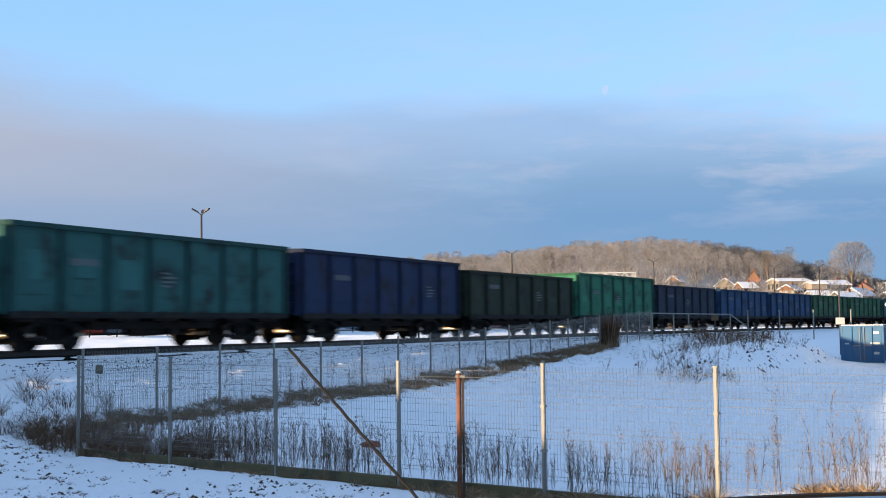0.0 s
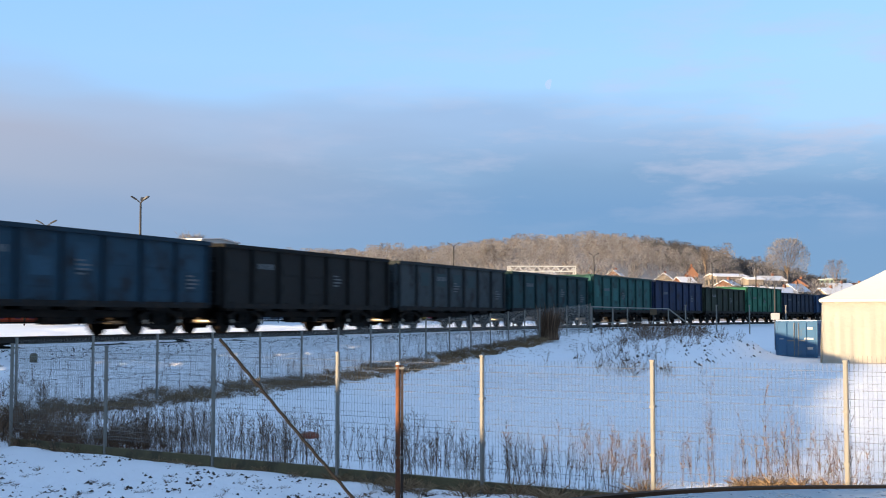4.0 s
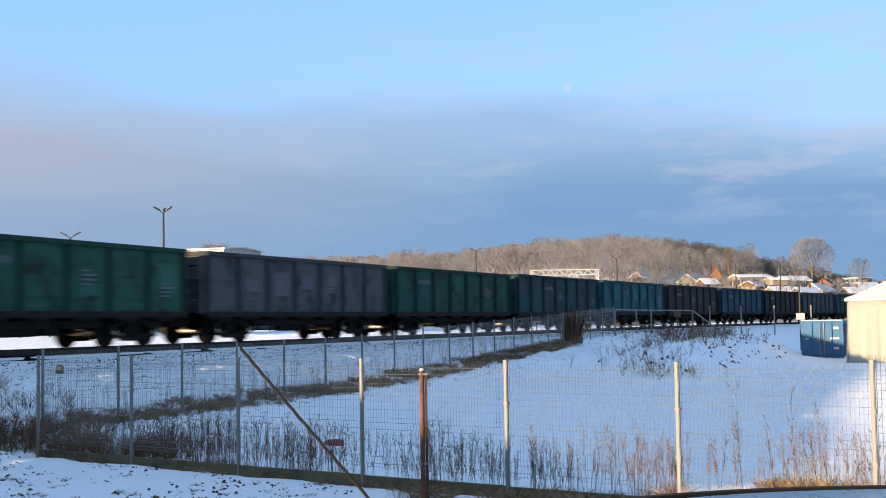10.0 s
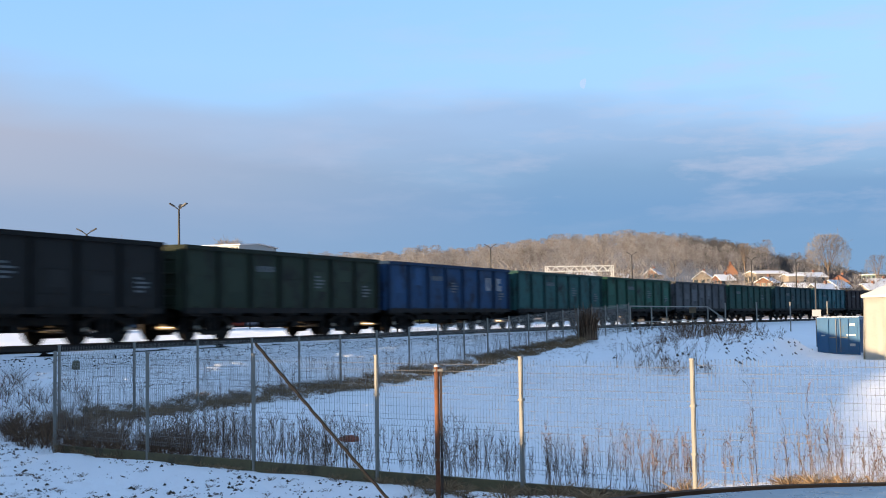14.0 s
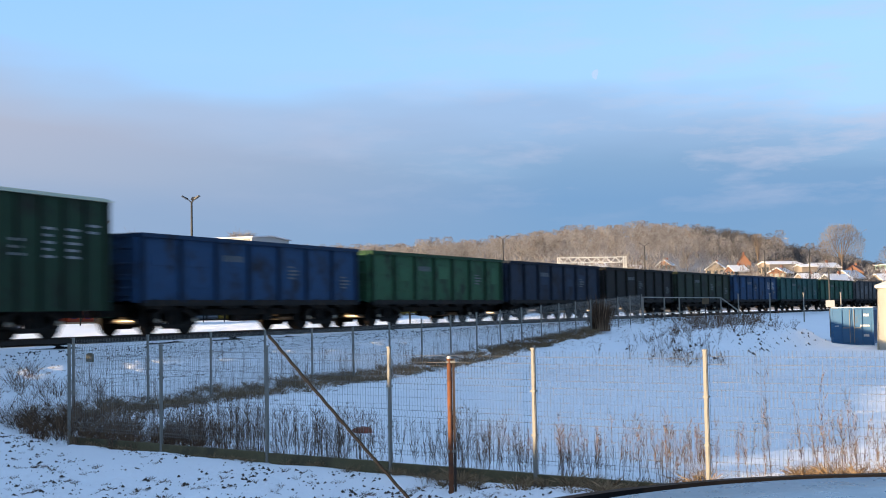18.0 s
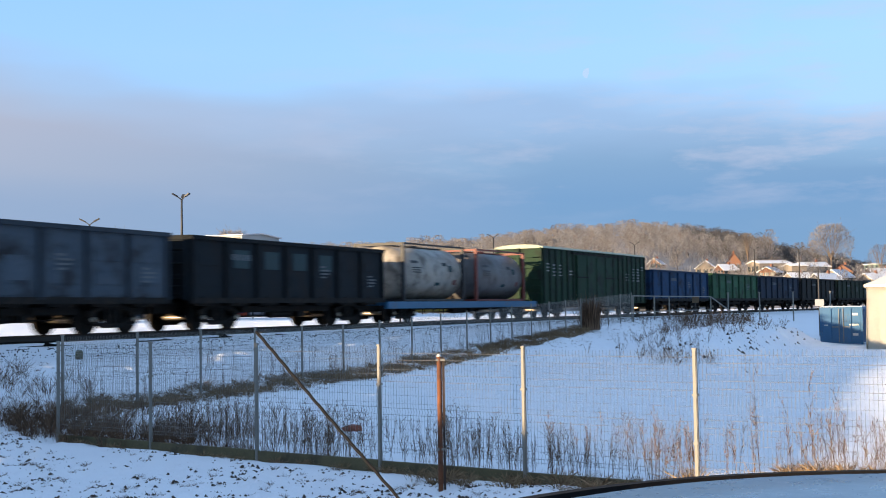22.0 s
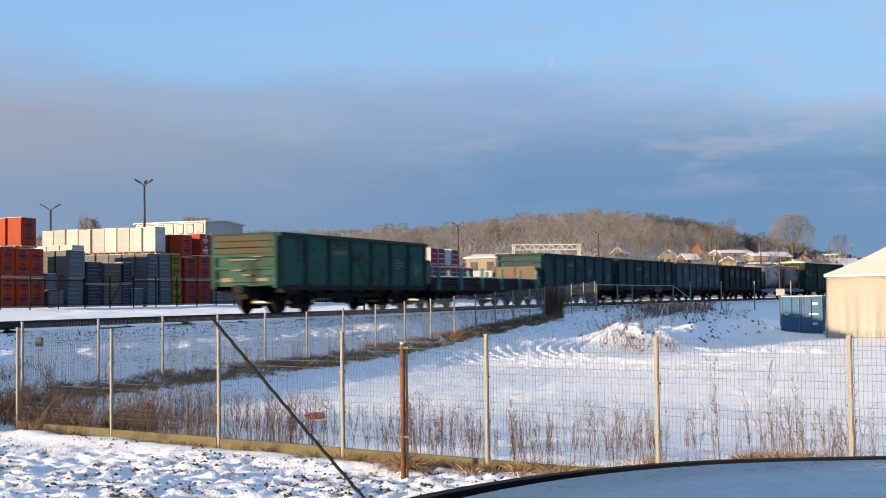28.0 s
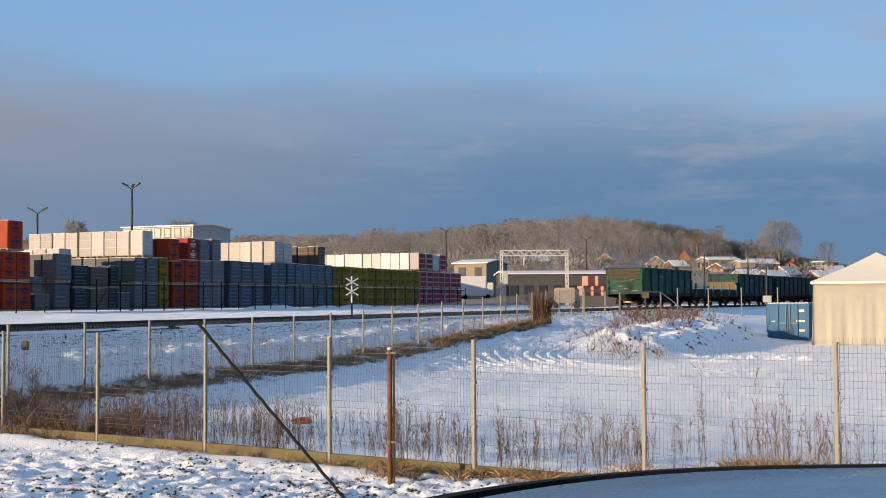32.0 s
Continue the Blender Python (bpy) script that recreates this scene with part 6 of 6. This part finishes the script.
    tagged(new("soil_crumbs", raw("soil_crumbs", v.tolist(), np.arange(len(v)).reshape(-1, 3).tolist(), EARTH)), "dark crumbs of soil and leaf scattered on trodden snow", "soil", "", "stuff")
    # heap of earth: bramble and brush
    brush = [np.concatenate([weed(r, r.uniform(0.5, 0.9), 14, 0.006, 0.5) for _ in range(4)]) for _ in range(6)]
    spots = []
    for _ in range(300):
        u, q = r.uniform(1, 21), r.normal(-1.2, 1.2)
        x, y = 10.2 + u * 0.494 + q * 0.869, 49.4 + u * 0.869 - q * 0.494
        if gz(x, y) > 0.35 and x < 23.2 and math.sin(u * 1.9) + math.sin(u * 0.8 + q) > r.uniform(-1.2, 1.4):
            spots.append((x, y, gz(x, y) - 0.03, r.uniform(0.4, 1.15), r.uniform(0, 6.3)))
    for _ in range(70):
        x, y = r.normal(10.4, 1.2), r.normal(49.0, 1.5)
        spots.append((x, y, gz(x, y) - 0.03, r.uniform(0.4, 1.0), r.uniform(0, 6.3)))
    for _ in range(170):
        f = r.uniform(0, 1)
        x, y = 15.0 + 7.5 * f + r.normal(0, 0.8), 69.0 + 10.0 * f + r.normal(0, 1.0)
        if math.sin(f * 19) > r.uniform(-1.2, 0.9):
            spots.append((x, y, gz(x, y) - 0.03, r.uniform(0.7, 1.5), r.uniform(0, 6.3)))
    clods, tri = [], ((0, 2, 4), (2, 1, 4), (1, 3, 4), (3, 0, 4))
    for _ in range(420):
        u, q = r.uniform(-1, 21), r.normal(0.7, 1.3)
        x, y = 10.2 + u * 0.494 + q * 0.869, 49.4 + u * 0.869 - q * 0.494
        if gz(x, y) < 0.25 or x > 23.5:
            continue
        sz, z = 0.03 + 0.12 * r.uniform() ** 2, gz(x, y)
        p = np.array([(sz * r.uniform(0.7, 1.5), 0, -0.1), (-sz * r.uniform(0.7, 1.5), 0, -0.1), (0, sz, -0.1), (0, -sz, -0.1), (0, 0, sz * r.uniform(0.4, 0.9))]) + np.array([x, y, z])
        clods.append(np.array([p[list(k)] for k in tri]))
    v = np.concatenate(clods).reshape(-1, 3)
    tagged(new("earth_clods", raw("earth_clods", v.tolist(), np.arange(len(v)).reshape(-1, 3).tolist(), EARTH)), "dark earth clods showing through the snow on the heap", "earth", "", "stuff")
    scatter("brushwood", "brown brush and brambles on the snowy earth heap", "brush", brush, spots, STALK)
    # tall single stems near the right end of the fence
    for x, y, h in ((4.4, 14.6, 1.35), (5.0, 14.3, 1.25), (5.3, 14.2, 1.1), (5.9, 13.9, 1.35), (6.5, 13.4, 1.3), (6.6, 13.3, 1.5), (7.3, 13.1, 1.45), (7.7, 12.8, 1.2)):
        t = np.concatenate([weed(r, h, 16, 0.0042, 0.08), weed(r, h * 0.8, 10, 0.0036, 0.3)])
        v = t.reshape(-1, 3)
        top = new("tall_weed", raw("tall_weed", v.tolist(), np.arange(len(v)).reshape(-1, 3).tolist(), STALK))
        top.location = (x, y + 0.8, gz(x, y + 0.8) - 0.02)
        tagged(top, "tall bare weed stem beside the wire fence", "weed", "tall weeds")



EARTH = surface("dark_earth", (0.055, 0.040, 0.030), 0.95, 0.0, 0.35, 3.0, 20.0)
plants()


def litter():
    """A crumpled red wrapper caught in the weeds."""
    r = np.random.RandomState(3)
    bm = bmesh.new()
    bmesh.ops.create_icosphere(bm, subdivisions=2, radius=0.16)
    for v in bm.verts:
        v.co = Vector((v.co.x * 1.3, v.co.y * 0.8, v.co.z * 0.55)) * (1 + r.uniform(-0.3, 0.3))
    ob = new("crumpled_wrapper", mesh_of(bm, "crumpled_wrapper", surface("faded_red", (0.26, 0.065, 0.035), 0.7, 0.0, 0.3, 5.0, 30.0)))
    ob.location = (-1.36, 24.25, gz(-1.36, 24.25) + 0.05)
    tagged(ob, "crumpled faded red wrapper lying among weeds", "litter")


litter()


def thicket():
    r = np.random.RandomState(9)
    t = np.concatenate([tuft(r, r.uniform(1.9, 2.5), 70, 0.5, 0.014, 0.10) for _ in range(8)])
    v = t.reshape(-1, 3)
    top = new("withered_bush", raw("withered_bush", v.tolist(), np.arange(len(v)).reshape(-1, 3).tolist(), STALK))
    top.location = (8.7, 60.0, gz(8.7, 60.0) - 0.02)
    tagged(top, "dense upright withered brown bush beside the fence", "bush")


thicket()

# ---- by the crossing ----


def railing():
    top = new("gate_railing")
    tagged(top, "galvanised gate railing at the level crossing", "railing")
    pts = ((12.5, 68.8), (14.7, 73.6), (16.4, 77.2), (21.3, 86.0))
    for x, y in pts:
        z = gz(x, y)
        part("post", bar(-0.04, 0.04, -0.04, 0.04, -0.1, 3.0 - z + 0.02), ZINC, top, "", pose(x, y, z))
    for (xa, ya), (xb, yb) in zip(pts, pts[1:]):
        for z in (3.0, 2.05):
            bm = bmesh.new()
            rod(bm, (xa, ya, z), (xb, yb, z), 0.034)
            part("rail", bm, ZINC, top)
    bm = bmesh.new()
    beam(bm, (21.3, 86.0, 3.0), (23.4, 87.0, 1.6), 0.07, 0.07)
    part("brace", bm, ZINC, top)
    for x, y in ((23.1, 88), (25.6, 88.5), (28.3, 89), (31.3, 89.5)):
        z = gz(x, y)
        p = new("steel_post")
        p.location = (x, y, z)
        tagged(p, "plain galvanised steel post beside the line", "post", "line posts")
        bm = bmesh.new()
        rod(bm, (0, 0, -0.1), (0, 0, 3.25 - z), 0.05, 0.05, 8)
        part("shaft", bm, ZINC, p)
        part("cap", bar(-0.06, 0.06, -0.06, 0.06, 3.25 - z, 3.30 - z), ZINC, p)


railing()


def crossing_sign():
    x, y = -0.95, 62.0
    z = gz(x, y)
    top = new("crossing_sign")
    top.matrix_basis = pose(x, y, z, 0, 0, 15)
    tagged(top, "white double-crossed level-crossing sign on a striped post", "sign")
    h = 3.75 - z
    bm = bmesh.new()
    rod(bm, (0, 0, 0.7), (0, 0, h), 0.045, 0.045, 8)
    part("shaft", bm, WHITE, top)
    bm = bmesh.new()
    rod(bm, (0, 0, -0.1), (0, 0, 0.7), 0.047, 0.047, 8)
    part("dark_foot", bm, DARK, top)
    for low in (0.28, 0.78):
        for s in (-1, 1):
            bm = bmesh.new()
            beam(bm, (-0.34, -0.06 - 0.012 * s, h - low - s * 0.20), (0.34, -0.06 - 0.012 * s, h - low + s * 0.20), 0.02, 0.07)
            part("cross_arm", bm, WHITE, top)


crossing_sign()


def line_post(name, x, y, zt, plate, label, colour):
    z = gz(x, y)
    top = new(name)
    top.location = (x, y, z)
    tagged(top, label, "sign")
    bm = bmesh.new()
    rod(bm, (0, 0, -0.1), (0, 0, zt - z), 0.05, 0.05, 8)
    part("pole", bm, MAST, top)
    if plate:
        w, h, up = plate
        part("plate", bar(-w / 2, w / 2, -0.08, -0.055, zt - z - up - h, zt - z - up), colour, top)


line_post("sign_post", 25.0, 73.5, 4.6, (0.55, 0.42, 1.95), "tall grey pole with a small white plate", WHITE)
line_post("notice_post", 19.7, 84.0, 3.0, (0.5, 0.45, 0.0), "post with a faded orange notice plate", TAN)
line_post("notice_post", 9.4, 82.0, 4.4, (0.3, 0.8, 0.0), "post with a pale narrow plate", SHEET)


def marker():
    x, y = -8.8, 31.0
    bm = bmesh.new()
    box(bm, -0.085, 0.085, -0.085, 0.085, -0.05, 0.22)
    bmesh.ops.bevel(bm, geom=bm.edges[:], offset=0.03, segments=2, affect="EDGES")
    top = new("stone_marker", mesh_of(bm, "stone_marker", CONCRETE))
    top.location = (x, y, gz(x, y))
    tagged(top, "small concrete marker block standing in the snow", "marker")


marker()

# ---- the parked car beside the viewer ----
CARPAINT = surface("car_paint", (0.12, 0.20, 0.29), 0.30, 0.35, 0.04, 0.8, 30.0, 0.0, None, 0, False, 0.6)


def car():
    top = new("parked_car")
    gx = gz(1.4, 1.2)
    top.location = (0, 0, 0)
    tagged(top, "pale blue metallic car parked on the snowy verge", "car")
    ax, bx, ay, by, zr = -0.145, 2.5, 0.35, 1.847, 2.176

    def outline(grow_):
        pts = []
        for i in range(72):
            a = math.tau * (i + 0.5) / 72
            c, s = math.cos(a), math.sin(a)
            right = c > 0
            rx, n = (0.775, 2.0) if not right else (0.6, 3.0)
            px = (0.67 if not right else bx - 0.6) + (rx + grow_) * math.copysign(abs(c) ** (2 / n), c)
            pts.append((px, (ay + by) / 2 + ((by - ay) / 2 + grow_) * math.copysign(abs(s) ** (2 / n), s)))
        return pts

    def rise_(x):
        return 0.004 * float(smooth01(x / 0.55))
    bm = bmesh.new()
    cx, cy = (ax + bx) / 2, (ay + by) / 2
    rings = []
    for f, dz in ((1.0, -0.012), (0.97, 0.0), (0.8, 0.004), (0.5, 0.006), (0.2, 0.007)):
        rings.append([bm.verts.new((cx + (x - cx) * f, cy + (y - cy) * f, zr + dz + rise_(x))) for x, y in outline(0)])
    for a, b in zip(rings, rings[1:]):
        for i in range(72):
            bm.faces.new((a[i], a[(i + 1) % 72], b[(i + 1) % 72], b[i]))
    bm.faces.new(rings[-1])
    part("roof", bm, CARPAINT, top, "smooth pale blue car roof", None, True)
    bm = bmesh.new()
    lo, hi = outline(0.034), outline(0.0)
    va = [[bm.verts.new((x, y, z + rise_(x))) for x, y in o] for o, z in ((lo, zr - 0.03), (lo, zr - 0.002), (hi, zr + 0.001), (hi, zr - 0.03))]
    for a, b in zip(va, va[1:] + va[:1]):
        for i in range(72):
            bm.faces.new((a[i], a[(i + 1) % 72], b[(i + 1) % 72], b[i]))
    part("roof_trim", bm, DARK, top, "black rubber roof trim")
    # glasshouse and body below the roof
    bm = bmesh.new()
    o1, o2 = outline(0.03), outline(0.16)
    a = [bm.verts.new((x, y, zr - 0.03 + rise_(x))) for x, y in o1]
    b = [bm.verts.new((x, y, zr - 0.5)) for x, y in o2]
    for i in range(72):
        bm.faces.new((a[i], a[(i + 1) % 72], b[(i + 1) % 72], b[i]))
    part("glasshouse", bm, PANE, top, "dark car windows")
    bm = bmesh.new()
    box(bm, ax - 1.0, bx + 0.9, ay - 0.18, by + 0.18, gx + 0.22, zr - 0.5)
    bmesh.ops.bevel(bm, geom=bm.edges[:], offset=0.12, segments=4, affect="EDGES")
    part("body", bm, CARPAINT, top, "", None, True)
    for x in (ax - 0.2, bx + 0.1):
        for y in (ay - 0.1, by + 0.1):
            bm = bmesh.new()
            rod(bm, (x, y - 0.1, gx + 0.31), (x, y + 0.1, gx + 0.31), 0.31, seg=20)
            part("wheel", bm, DARK, top)
    bm = bmesh.new()
    base, tip = Vector((0.004, 1.545, zr - 0.010)), Vector((-0.268, 2.0, 2.409))
    way = (tip - base).normalized()
    side = way.cross(Vector((0, 0, 1))).normalized()
    over = way.cross(side)
    rings = []
    for k in range(64):
        f = k / 63
        a = k * 1.25
        here = base.lerp(tip, f) + (side * math.cos(a) + over * math.sin(a)) * 0.0004 + over * 0.0015 * math.sin(math.pi * f)
        thick = 0.0021 + 0.0005 * f + 0.008 * max(0.0, 1 - k / 3.0)
        rings.append([bm.verts.new(here + (side * math.cos(q) + over * math.sin(q)) * thick) for q in (math.tau * n / 8 for n in range(8))])
    for ra, rb in zip(rings, rings[1:]):
        for n in range(8):
            bm.faces.new((ra[n], ra[(n + 1) % 8], rb[(n + 1) % 8], rb[n]))
    bm.faces.new(rings[0])
    bm.faces.new(rings[-1])
    part("aerial", bm, DARK, top, "black whip aerial")


car()


def moon():
    """Pale day moon, half lit."""
    d = Vector((0.14307, 0.97078, 0.19265)) * 3000
    m = bpy.data.materials.new("moon_glow")
    m.use_nodes = True
    t = m.node_tree
    b = t.nodes["Principled BSDF"]
    b.inputs["Base Color"].default_value = (0, 0, 0, 1)
    b.inputs["Emission Color"].default_value = (0.45, 0.65, 0.96, 1)
    b.inputs["Emission Strength"].default_value = 1.0
    bm = bmesh.new()
    limb_ = [bm.verts.new((-math.cos(a) * 13, 0, math.sin(a) * 13)) for a in np.linspace(-math.pi / 2, math.pi / 2, 17)]
    term = [bm.verts.new((math.cos(a) * 2, 0, math.sin(a) * 12.9)) for a in np.linspace(math.pi / 2 - 0.05, -math.pi / 2 + 0.05, 15)]
    bm.faces.new(limb_ + term)
    ob = new("moon", mesh_of(bm, "moon", m))
    ob.matrix_basis = pose(d.x, d.y, d.z + 2.45, 0, 12, -8)
    tagged(ob, "pale half moon in the daytime sky", "moon", "", "structure")


moon()


motions()
